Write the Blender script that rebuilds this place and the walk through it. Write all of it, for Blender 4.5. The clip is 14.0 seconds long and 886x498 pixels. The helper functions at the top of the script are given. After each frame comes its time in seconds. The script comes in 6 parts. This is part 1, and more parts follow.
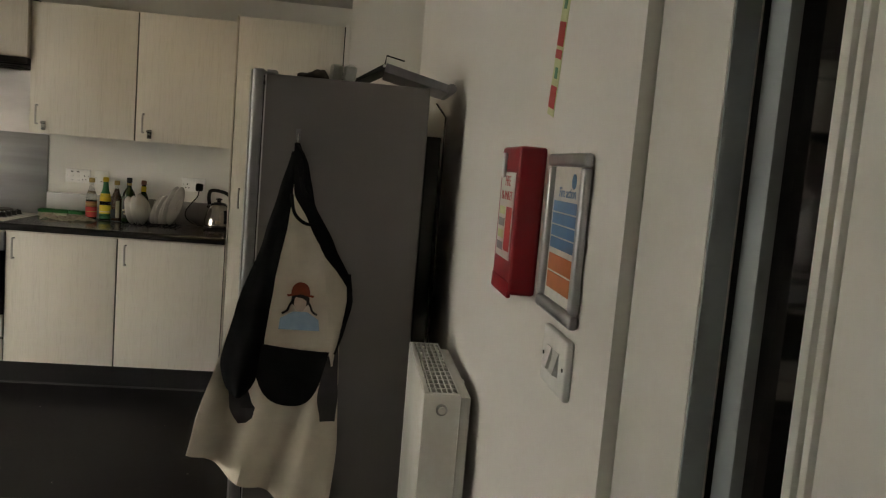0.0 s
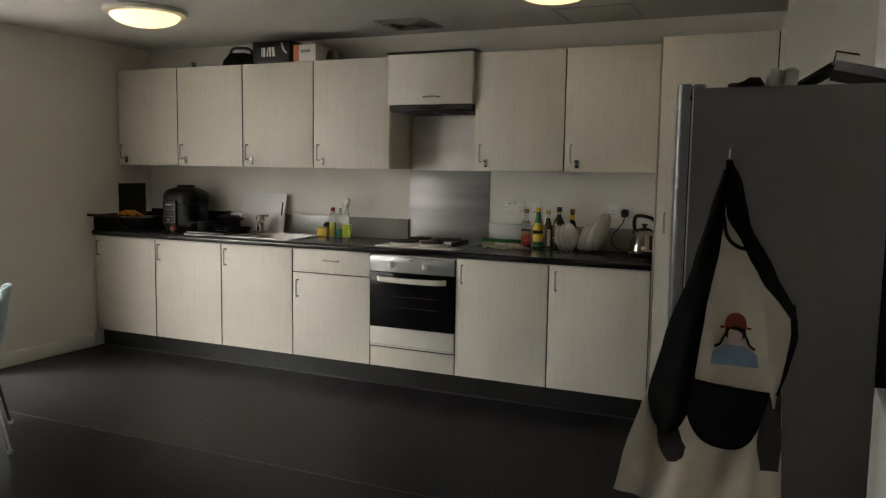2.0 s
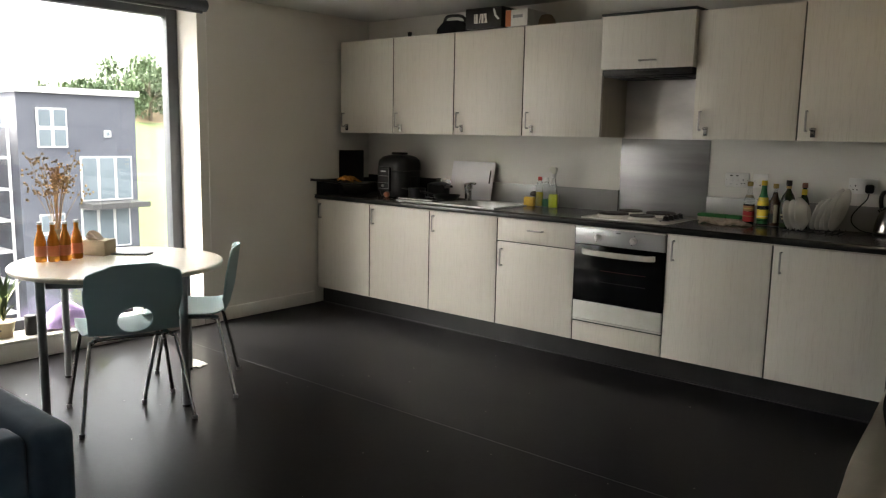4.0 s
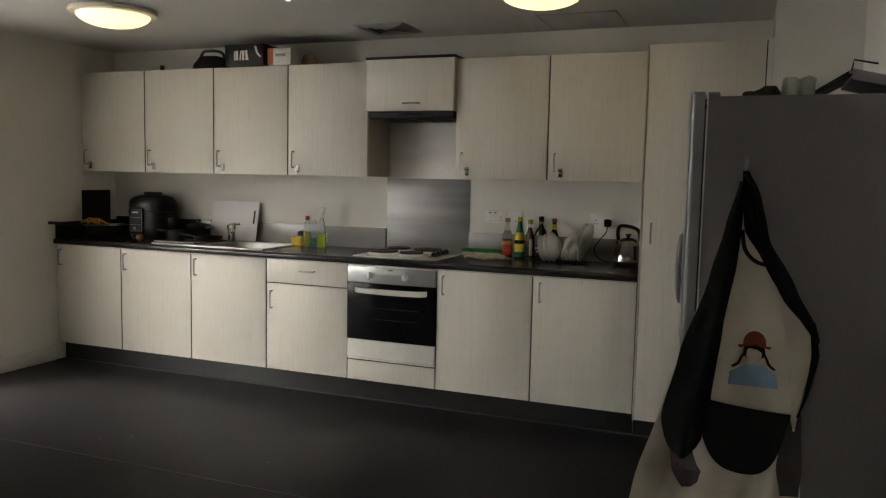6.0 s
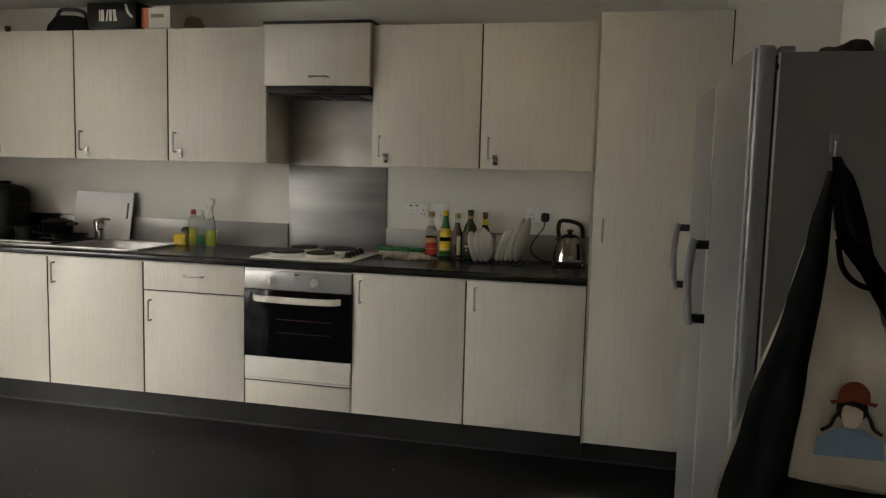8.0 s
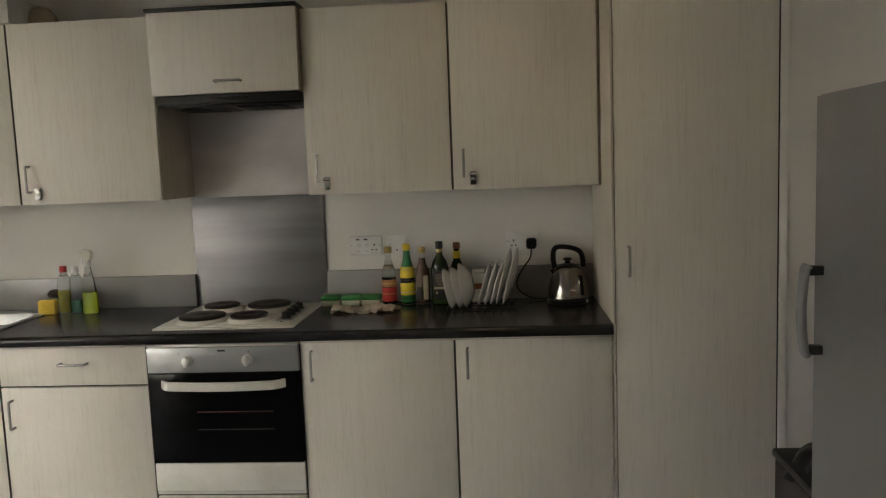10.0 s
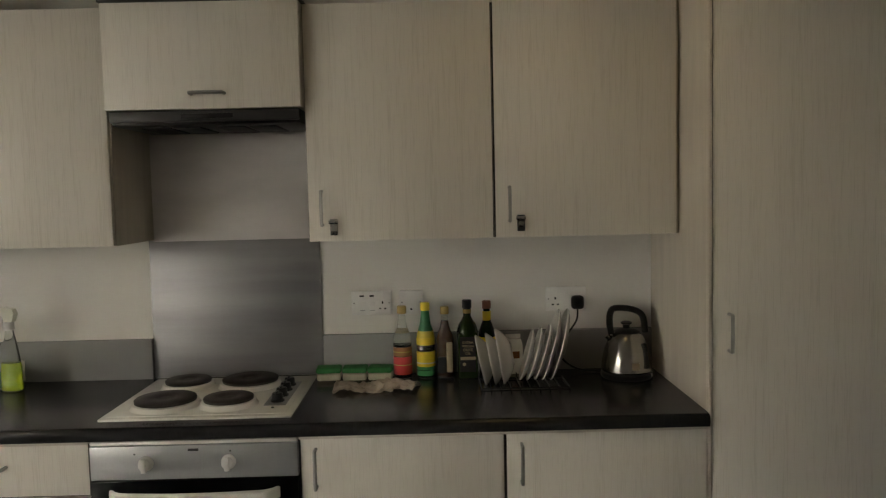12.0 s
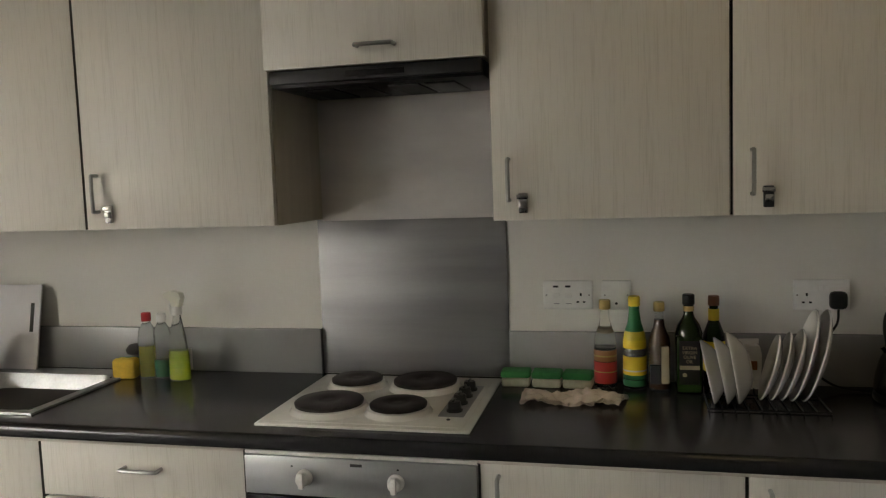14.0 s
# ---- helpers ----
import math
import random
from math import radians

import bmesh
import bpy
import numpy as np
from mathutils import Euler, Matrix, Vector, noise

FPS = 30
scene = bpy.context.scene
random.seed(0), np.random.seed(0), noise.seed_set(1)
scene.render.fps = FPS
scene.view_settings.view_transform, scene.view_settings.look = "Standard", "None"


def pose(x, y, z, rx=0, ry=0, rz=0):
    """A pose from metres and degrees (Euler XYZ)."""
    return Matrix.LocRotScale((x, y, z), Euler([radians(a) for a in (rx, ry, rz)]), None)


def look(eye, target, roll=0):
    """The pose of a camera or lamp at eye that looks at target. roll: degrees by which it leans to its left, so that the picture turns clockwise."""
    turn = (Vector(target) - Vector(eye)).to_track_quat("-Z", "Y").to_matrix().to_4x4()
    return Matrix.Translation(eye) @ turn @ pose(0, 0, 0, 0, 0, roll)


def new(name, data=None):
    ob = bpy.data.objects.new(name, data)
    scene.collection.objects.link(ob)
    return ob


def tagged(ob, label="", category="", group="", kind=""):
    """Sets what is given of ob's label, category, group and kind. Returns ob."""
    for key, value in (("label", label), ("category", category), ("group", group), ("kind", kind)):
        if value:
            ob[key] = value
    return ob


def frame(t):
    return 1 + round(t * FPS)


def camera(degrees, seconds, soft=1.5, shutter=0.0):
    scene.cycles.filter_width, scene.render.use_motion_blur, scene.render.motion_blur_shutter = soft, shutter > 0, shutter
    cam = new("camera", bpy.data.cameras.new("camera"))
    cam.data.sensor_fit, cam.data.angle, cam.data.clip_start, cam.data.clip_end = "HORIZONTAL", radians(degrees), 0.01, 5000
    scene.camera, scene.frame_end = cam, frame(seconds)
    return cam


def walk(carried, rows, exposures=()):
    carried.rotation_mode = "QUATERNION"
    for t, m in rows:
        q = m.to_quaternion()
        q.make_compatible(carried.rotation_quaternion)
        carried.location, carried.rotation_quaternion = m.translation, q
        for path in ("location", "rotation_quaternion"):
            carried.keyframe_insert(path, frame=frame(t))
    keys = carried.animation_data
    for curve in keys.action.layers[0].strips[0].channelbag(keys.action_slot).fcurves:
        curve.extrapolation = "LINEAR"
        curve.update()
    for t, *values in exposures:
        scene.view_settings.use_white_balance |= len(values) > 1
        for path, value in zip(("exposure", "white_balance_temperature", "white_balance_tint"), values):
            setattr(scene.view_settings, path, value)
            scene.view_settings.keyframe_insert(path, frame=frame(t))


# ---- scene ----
cam = camera(59.3, 14.0, 1.2)

PATH = [
    (0, (2.489, -4.481, 1.413), (2.721, -2.505, 1.203), 4.8),
    (0.3, (2.485, -4.462, 1.414), (2.483, -2.473, 1.205), 3.4),
    (0.5, (2.482, -4.454, 1.409), (2.284, -2.474, 1.209), 2.8),
    (1, (2.48, -4.43, 1.409), (1.987, -2.504, 1.196), 1.7),
    (1.5, (2.471, -4.408, 1.41), (1.786, -2.542, 1.186), 1.3),
    (2, (2.469, -4.375, 1.405), (1.657, -2.559, 1.205), 0.9),
    (2.5, (2.472, -4.303, 1.396), (1.534, -2.551, 1.176), 0.7),
    (3, (2.474, -4.253, 1.398), (1.449, -2.555, 1.14), 0.8),
    (3.2, (2.465, -4.251, 1.393), (1.31, -2.64, 1.123), 0.2),
    (5.3, (2.46, -4.252, 1.449), (1.16, -2.762, 1.151), 1.3),
    (5.5, (2.429, -4.265, 1.408), (1.29, -2.641, 1.148), 1.9),
    (6, (2.321, -4.303, 1.412), (1.595, -2.448, 1.231), 1.2),
    (6.5, (2.222, -4.261, 1.413), (1.732, -2.332, 1.223), -0.1),
    (7, (2.164, -4.172, 1.409), (1.789, -2.222, 1.17), 0.7),
    (7.5, (2.086, -3.942, 1.413), (1.647, -2.001, 1.21), 1.0),
    (8, (1.942, -3.72, 1.405), (1.488, -1.783, 1.201), 1.5),
    (8.2, (1.855, -3.662, 1.417), (1.545, -1.698, 1.199), -1.3),
    (10.3, (1.361, -2.667, 1.522), (1.216, -0.684, 1.305), -2.2),
    (10.5, (1.352, -2.544, 1.498), (1.225, -0.559, 1.282), -2.0),
    (11, (1.21, -2.333, 1.517), (1.306, -0.347, 1.302), -0.1),
    (11.5, (1.047, -2.224, 1.52), (1.248, -0.242, 1.339), -1.9),
    (12, (1.006, -2.194, 1.553), (1.024, -0.199, 1.412), -1.3),
    (12.5, (1.041, -2.118, 1.569), (0.841, -0.131, 1.46), -1.2),
    (13, (1.092, -2.055, 1.541), (0.656, -0.109, 1.379), -1.0),
    (13.5, (1.038, -1.931, 1.53), (0.49, -0.017, 1.339), -2.0),
    (14, (0.947, -1.739, 1.521), (0.485, 0.199, 1.346), -2.0),
]
EXPOSURES = ((0, 4.25, 7700, 10), (1.0, 4.05, 7300, 10), (3.0, 3.9, 7000, 10), (5.5, 3.95, 6850, 10), (6.5, 3.98, 7150, 10), (8.0, 3.95, 7150, 10), (10.5, 3.95, 7350, 10), (11.5, 3.95, 7500, 10), (12.5, 3.92, 7450, 10), (14, 3.93, 7150, 10))
walk(cam, [(t, look(eye, target, roll)) for t, eye, target, roll in PATH], EXPOSURES)

# ---------------------------------------------------------------- world, sun, exposure
world = bpy.data.worlds.new("overcast_sky")
scene.world = world
world.use_nodes = True
wn, wl = world.node_tree.nodes, world.node_tree.links
wn.clear()
sky = wn.new("ShaderNodeTexSky")
sky.sky_type = "NISHITA"
sky.sun_disc = False
sky.sun_elevation = radians(58)
sky.sun_rotation = radians(228)
sky.dust_density = 6.0
sky.ozone_density = 0.6
soft_sky = wn.new("ShaderNodeHueSaturation")
soft_sky.inputs["Saturation"].default_value = 0.3
back = wn.new("ShaderNodeBackground")
back.inputs["Strength"].default_value = 0.15
wout = wn.new("ShaderNodeOutputWorld")
wl.new(sky.outputs[0], soft_sky.inputs["Color"])
wl.new(soft_sky.outputs[0], back.inputs["Color"])
wl.new(back.outputs[0], wout.inputs["Surface"])
sun_data = bpy.data.lights.new("sun", "SUN")
sun_data.energy, sun_data.angle, sun_data.color = 0.6, radians(24), (1.0, 0.96, 0.9)
sun = new("sun", sun_data)
sun.matrix_basis = look((-5.3, -4.77, 11.4), (0, 0, 0))


# ---------------------------------------------------------------- materials
def mat(name, col, rough=0.5, metal=0.0, col2=None, scale=6.0, stretch=(1, 1, 1), fine=60.0, bump=0.0,
        rvar=0.0, spec=0.5, trans=0.0, coat=0.0, ior=1.45, fine_amount=0.25, lo=0.35, hi=0.65, sheen=0.0):
    """A surface with a coarse and a fine variation of colour, gloss and relief, in metres."""
    m = bpy.data.materials.new(name)
    m.use_nodes = True
    nt = m.node_tree
    b = nt.nodes["Principled BSDF"]
    b.inputs["Metallic"].default_value = metal
    b.inputs["Roughness"].default_value = rough
    b.inputs["Specular IOR Level"].default_value = spec
    b.inputs["Transmission Weight"].default_value = trans
    b.inputs["Coat Weight"].default_value = coat
    b.inputs["IOR"].default_value = ior
    b.inputs["Sheen Weight"].default_value = sheen
    if col2 is None:
        col2 = tuple(c * 0.86 for c in col)
    tc = nt.nodes.new("ShaderNodeTexCoord")
    info = nt.nodes.new("ShaderNodeObjectInfo")
    shift = nt.nodes.new("ShaderNodeVectorMath")
    shift.operation = "MULTIPLY_ADD"
    shift.inputs[1].default_value = stretch
    rnd = nt.nodes.new("ShaderNodeVectorMath")
    rnd.operation = "SCALE"
    rnd.inputs[0].default_value = (7.3, 11.1, 5.7)
    nt.links.new(info.outputs["Random"], rnd.inputs["Scale"])
    nt.links.new(tc.outputs["Object"], shift.inputs[0])
    nt.links.new(rnd.outputs[0], shift.inputs[2])
    n1 = nt.nodes.new("ShaderNodeTexNoise")
    n1.inputs["Scale"].default_value = scale
    n1.inputs["Detail"].default_value = 4
    n2 = nt.nodes.new("ShaderNodeTexNoise")
    n2.inputs["Scale"].default_value = fine
    n2.inputs["Detail"].default_value = 3
    for n in (n1, n2):
        nt.links.new(shift.outputs[0], n.inputs["Vector"])
    add = nt.nodes.new("ShaderNodeMix")
    add.data_type = "FLOAT"
    add.inputs[0].default_value = fine_amount
    nt.links.new(n1.outputs["Fac"], add.inputs[2])
    nt.links.new(n2.outputs["Fac"], add.inputs[3])
    ramp = nt.nodes.new("ShaderNodeValToRGB")
    ramp.color_ramp.elements[0].position, ramp.color_ramp.elements[1].position = lo, hi
    ramp.color_ramp.elements[0].color = (*col2, 1)
    ramp.color_ramp.elements[1].color = (*col, 1)
    nt.links.new(add.outputs[0], ramp.inputs[0])
    nt.links.new(ramp.outputs[0], b.inputs["Base Color"])
    if rvar:
        mr = nt.nodes.new("ShaderNodeMapRange")
        mr.inputs[3].default_value, mr.inputs[4].default_value = max(rough - rvar, 0.02), rough + rvar
        nt.links.new(n1.outputs["Fac"], mr.inputs[0])
        nt.links.new(mr.outputs[0], b.inputs["Roughness"])
    if bump:
        bp = nt.nodes.new("ShaderNodeBump")
        bp.inputs["Strength"].default_value = 0.6
        bp.inputs["Distance"].default_value = bump
        nt.links.new(add.outputs[0], bp.inputs["Height"])
        nt.links.new(bp.outputs[0], b.inputs["Normal"])
    return m


def glow(name, col, strength):
    m = bpy.data.materials.new(name)
    m.use_nodes = True
    b = m.node_tree.nodes["Principled BSDF"]
    b.inputs["Base Color"].default_value = (0.8, 0.78, 0.72, 1)
    b.inputs["Emission Color"].default_value = (*col, 1)
    b.inputs["Emission Strength"].default_value = strength
    return m


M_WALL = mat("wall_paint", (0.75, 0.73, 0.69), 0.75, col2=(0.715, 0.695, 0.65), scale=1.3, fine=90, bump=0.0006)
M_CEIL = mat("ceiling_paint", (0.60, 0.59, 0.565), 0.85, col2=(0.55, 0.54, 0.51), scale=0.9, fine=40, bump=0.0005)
M_GLOSS = mat("gloss_white_paint", (0.76, 0.745, 0.70), 0.32, col2=(0.71, 0.69, 0.645), scale=3, fine=50, bump=0.0003)
M_FLOOR = mat("black_vinyl", (0.010, 0.010, 0.0104), 0.34, col2=(0.004, 0.004, 0.0044), scale=2.6, fine=45, lo=0.36, hi=0.74,
              rvar=0.03, fine_amount=0.45, spec=0.09)
M_SPECK = mat("floor_specks", (0.28, 0.27, 0.25), 0.8)
M_SEAM = mat("floor_weld", (0.085, 0.085, 0.088), 0.5)
M_ASH = mat("pale_ash_laminate", (0.70, 0.665, 0.60), 0.42, col2=(0.615, 0.578, 0.51), scale=70, stretch=(1, 1, 0.03),
            fine=420, bump=0.0003, fine_amount=0.62, lo=0.34, hi=0.50, rvar=0.05)
M_ASH_EDGE = mat("ash_edging", (0.58, 0.53, 0.45), 0.5, scale=18, stretch=(1, 1, 0.1))
# Painted shade of the gaps between doors, laid on the door edges.
M_GAPSHADE = mat("door_gap_shade", (0.09, 0.075, 0.06), 0.6, scale=20)
# Carcass coloured near black to paint the shade seen through the door gaps.
M_CARC = mat("carcass_shade_board", (0.03, 0.026, 0.022), 0.7, scale=8)
M_TOP = mat("charcoal_worktop", (0.024, 0.024, 0.0255), 0.22, col2=(0.019, 0.019, 0.0205), scale=9, fine=300, bump=0.0001, rvar=0.025,
            fine_amount=0.5)
M_UPST = mat("grey_upstand", (0.30, 0.30, 0.298), 0.26, col2=(0.285, 0.285, 0.283), scale=5, fine=160, rvar=0.015)
M_PLINTH = mat("black_plinth", (0.022, 0.022, 0.023), 0.4, col2=(0.014, 0.014, 0.015), scale=6)
M_STEEL = mat("brushed_steel", (0.37, 0.365, 0.37), 0.50, 0.74, col2=(0.25, 0.247, 0.254), scale=2.0, stretch=(0.45, 1, 5.0), fine=240,
              rvar=0.10, bump=0.0015, fine_amount=0.08)
# Lighter copy of the lower steel, with the room's bright reflection painted in.
M_STEEL_LIT = mat("steel_painted_reflection", (0.86, 0.82, 0.81), 0.34, 0.70, col2=(0.64, 0.615, 0.61), scale=3.0, stretch=(0.6, 1, 1.6), fine=200,
               rvar=0.06, bump=0.0006, fine_amount=0.05)
M_SINK = mat("sink_steel", (0.56, 0.56, 0.555), 0.46, 0.75, col2=(0.37, 0.37, 0.365), scale=9, fine=120, rvar=0.06)
M_CHROME = mat("chrome", (0.66, 0.66, 0.65), 0.16, 1.0, scale=20)
M_NICKEL = mat("satin_nickel", (0.40, 0.39, 0.37), 0.34, 1.0, scale=40)
M_LOCK = mat("lock_metal", (0.62, 0.61, 0.60), 0.25, 1.0, scale=30)
M_LOCKD = mat("lock_dark", (0.04, 0.04, 0.045), 0.3, scale=30)
M_SILVER = mat("silver_panel", (0.42, 0.425, 0.43), 0.38, 0.55, col2=(0.38, 0.385, 0.39), scale=4, fine=120)
M_BLKGLASS = mat("black_oven_glass", (0.005, 0.005, 0.006), 0.08, scale=4, spec=0.14)
M_VISION = mat("dark_vision_glass", (0.006, 0.005, 0.005), 0.05, scale=4, spec=0.5)
M_WHITE = mat("white_enamel", (0.78, 0.77, 0.73), 0.25, col2=(0.70, 0.68, 0.62), scale=7, fine=60)
M_PLASTIC = mat("white_plastic", (0.82, 0.81, 0.79), 0.38, scale=12)
M_BLACK = mat("black_plastic", (0.009, 0.009, 0.010), 0.32, col2=(0.013, 0.013, 0.013), scale=25, bump=0.0002, spec=0.35)
M_RUBBER = mat("black_rubber", (0.016, 0.016, 0.016), 0.7, scale=30)
M_IRON = mat("hotplate_iron", (0.040, 0.032, 0.028), 0.55, col2=(0.022, 0.018, 0.016), scale=30, fine=220, bump=0.0006)
M_FRIDGE = mat("grey_fridge_steel", (0.205, 0.195, 0.19), 0.42, 0.2, col2=(0.18, 0.172, 0.167), scale=2.5, fine=260, bump=0.0002)
M_FRDOOR = mat("fridge_door_silver", (0.27, 0.272, 0.277), 0.33, 0.6, col2=(0.25, 0.252, 0.257), scale=3, fine=200, stretch=(1, 1, 0.3))
M_FRSIDE = mat("fridge_door_edge", (0.30, 0.30, 0.31), 0.4, 0.4, scale=6, fine=140)
M_TRIM_GLINT = mat("fridge_trim_and_highlight", (0.72, 0.72, 0.72), 0.28, 0.25, scale=10)
M_DKGREY = mat("dark_grey_plastic", (0.034, 0.034, 0.036), 0.5, scale=20)
M_GREY = mat("mid_grey_plastic", (0.26, 0.26, 0.27), 0.5, scale=14)
M_LILAC = mat("lilac_grey_plastic", (0.36, 0.34, 0.38), 0.45, scale=14)
M_CREAM = mat("cream_cotton", (0.74, 0.67, 0.56), 0.9, col2=(0.64, 0.575, 0.47), scale=14, fine=420, bump=0.0007, sheen=0.2)
M_BLKCLOTH = mat("black_cotton", (0.007, 0.007, 0.008), 0.95, col2=(0.012, 0.0115, 0.0125), scale=16, fine=380, bump=0.0007, spec=0.12)
M_GREYCLOTH = mat("grey_cotton", (0.075, 0.068, 0.07), 0.95, col2=(0.055, 0.05, 0.052), scale=16, fine=380, bump=0.0006)
M_RED = mat("red_plastic", (0.36, 0.010, 0.022), 0.36, col2=(0.30, 0.008, 0.016), scale=7)
M_REDPAPER = mat("red_print", (0.50, 0.03, 0.03), 0.5, scale=14)
M_PAPER = mat("white_paper", (0.72, 0.70, 0.65), 0.6, scale=20)
M_LIME = mat("lime_print", (0.60, 0.66, 0.34), 0.5, scale=20)
M_GREEN = mat("green_print", (0.05, 0.22, 0.10), 0.5, scale=20)
M_BLUE = mat("blue_print", (0.10, 0.23, 0.42), 0.45, scale=20)
M_ORANGE = mat("orange_print", (0.58, 0.17, 0.06), 0.5, scale=20)
M_ALU = mat("satin_aluminium", (0.50, 0.51, 0.52), 0.34, 0.85, scale=12, fine=150)
M_BLUEGREY = mat("blue_grey_paint", (0.34, 0.375, 0.385), 0.45, col2=(0.30, 0.335, 0.345), scale=6, fine=80)
M_DKFRAME = mat("anthracite_frame", (0.055, 0.06, 0.07), 0.4, scale=8)
M_GLASS = mat("clear_glass", (0.95, 0.97, 0.96), 0.01, col2=(0.95, 0.97, 0.96), trans=1.0, ior=1.45)
M_CLEARB = mat("bottle_glass", (0.88, 0.91, 0.88), 0.03, col2=(0.88, 0.91, 0.88), trans=0.95, ior=1.22)
M_CHAIR = mat("pale_blue_plastic", (0.36, 0.52, 0.56), 0.42, col2=(0.33, 0.49, 0.53), scale=6, fine=140, bump=0.0002)
M_SOFA = mat("slate_blue_fabric", (0.085, 0.14, 0.21), 0.9, col2=(0.065, 0.11, 0.17), scale=20, fine=380, bump=0.0008, sheen=0.25)
M_TABLE = mat("pale_maple_laminate", (0.66, 0.60, 0.51), 0.3, col2=(0.60, 0.54, 0.45), scale=14, stretch=(1, 0.1, 1), fine=90)
M_LEG = mat("grey_leg_metal", (0.30, 0.31, 0.32), 0.32, 0.8, scale=14)
M_LAMP = glow("lit_opal_dome", (1.0, 0.74, 0.36), 0.12)
M_VENT = mat("vent_enamel", (0.42, 0.41, 0.39), 0.5, scale=12)
M_LAMPRING = mat("lamp_ring", (0.75, 0.70, 0.60), 0.4, scale=10)
M_CONC = mat("paving", (0.09, 0.088, 0.085), 0.9, scale=0.8, fine=12)
M_GRASS = mat("grass_bank", (0.055, 0.105, 0.022), 0.95, col2=(0.075, 0.085, 0.03), scale=0.9, fine=9)
M_EARTH = mat("bare_earth", (0.24, 0.18, 0.11), 0.95, scale=0.7, fine=8)
M_BRICK = mat("grey_brick_cladding", (0.13, 0.135, 0.155), 0.85, col2=(0.10, 0.105, 0.125), scale=0.8, fine=14, stretch=(1, 1, 4))
M_FENCE = mat("fence_timber", (0.42, 0.27, 0.16), 0.85, col2=(0.32, 0.2, 0.12), scale=6, stretch=(1, 1, 0.2))
M_LEAF = mat("foliage", (0.06, 0.10, 0.04), 0.7, col2=(0.04, 0.07, 0.028), scale=3)
M_BARK = mat("bark", (0.12, 0.09, 0.065), 0.9, scale=9)
M_FARGLASS = mat("far_window_glass", (0.22, 0.26, 0.28), 0.08, col2=(0.16, 0.19, 0.21), scale=1.2)
M_FARFRAME = mat("far_white_frame", (0.7, 0.7, 0.68), 0.5, scale=4)


# ---------------------------------------------------------------- mesh helpers
def box(bm, x0, x1, y0, y1, z0, z1, bev=0.0, seg=2):
    r = bmesh.ops.create_cube(bm, size=1.0, matrix=Matrix.Translation(((x0 + x1) / 2, (y0 + y1) / 2, (z0 + z1) / 2))
                              @ Matrix.Diagonal((x1 - x0, y1 - y0, z1 - z0, 1)))
    if bev:
        es = list({e for v in r["verts"] for e in v.link_edges})
        bmesh.ops.bevel(bm, geom=es, offset=bev, segments=seg, profile=0.5, affect="EDGES", clamp_overlap=True)
    return bm


def mesh_box(*a, **k):
    return box(bmesh.new(), *a, **k)


def lathe(bm, prof, at=(0, 0, 0), n=24, turn=None, sx=1.0, sy=1.0):
    """A turned shape from (radius, height) pairs, closed at both ends."""
    m = Matrix.Translation(at) @ (turn or Matrix())
    rings = []
    for r, z in prof:
        rings.append([bm.verts.new(m @ Vector((sx * r * math.cos(2 * math.pi * i / n), sy * r * math.sin(2 * math.pi * i / n), z))) for i in range(n)])
    for a, b in zip(rings, rings[1:]):
        for i in range(n):
            bm.faces.new((a[i], a[(i + 1) % n], b[(i + 1) % n], b[i]))
    bm.faces.new(rings[0][::-1])
    bm.faces.new(rings[-1])
    return bm


def tube(bm, pts, r, n=8):
    """A round bar along a line of points."""
    pts = [Vector(p) for p in pts]
    rings, up = [], None
    for i, p in enumerate(pts):
        d = (pts[min(i + 1, len(pts) - 1)] - pts[max(i - 1, 0)]).normalized()
        if up is None:
            up = d.orthogonal().normalized()
        up = (up - d * up.dot(d)).normalized()
        side = d.cross(up)
        rings.append([bm.verts.new(p + r * (math.cos(2 * math.pi * k / n) * up + math.sin(2 * math.pi * k / n) * side)) for k in range(n)])
    for a, b in zip(rings, rings[1:]):
        for k in range(n):
            bm.faces.new((a[k], a[(k + 1) % n], b[(k + 1) % n], b[k]))
    bm.faces.new(rings[0][::-1])
    bm.faces.new(rings[-1])
    return bm


def smooth_line(pts, n=6):
    """A Catmull-Rom line through the points."""
    p = [Vector(q) for q in pts]
    p = [2 * p[0] - p[1], *p, 2 * p[-1] - p[-2]]
    out = []
    for i in range(1, len(p) - 2):
        for k in range(n):
            t = k / n
            out.append(0.5 * ((2 * p[i]) + (p[i + 1] - p[i - 1]) * t + (2 * p[i - 1] - 5 * p[i] + 4 * p[i + 1] - p[i + 2]) * t * t
                              + (3 * p[i] - p[i - 1] - 3 * p[i + 1] + p[i + 2]) * t ** 3))
    out.append(p[-2])
    return out


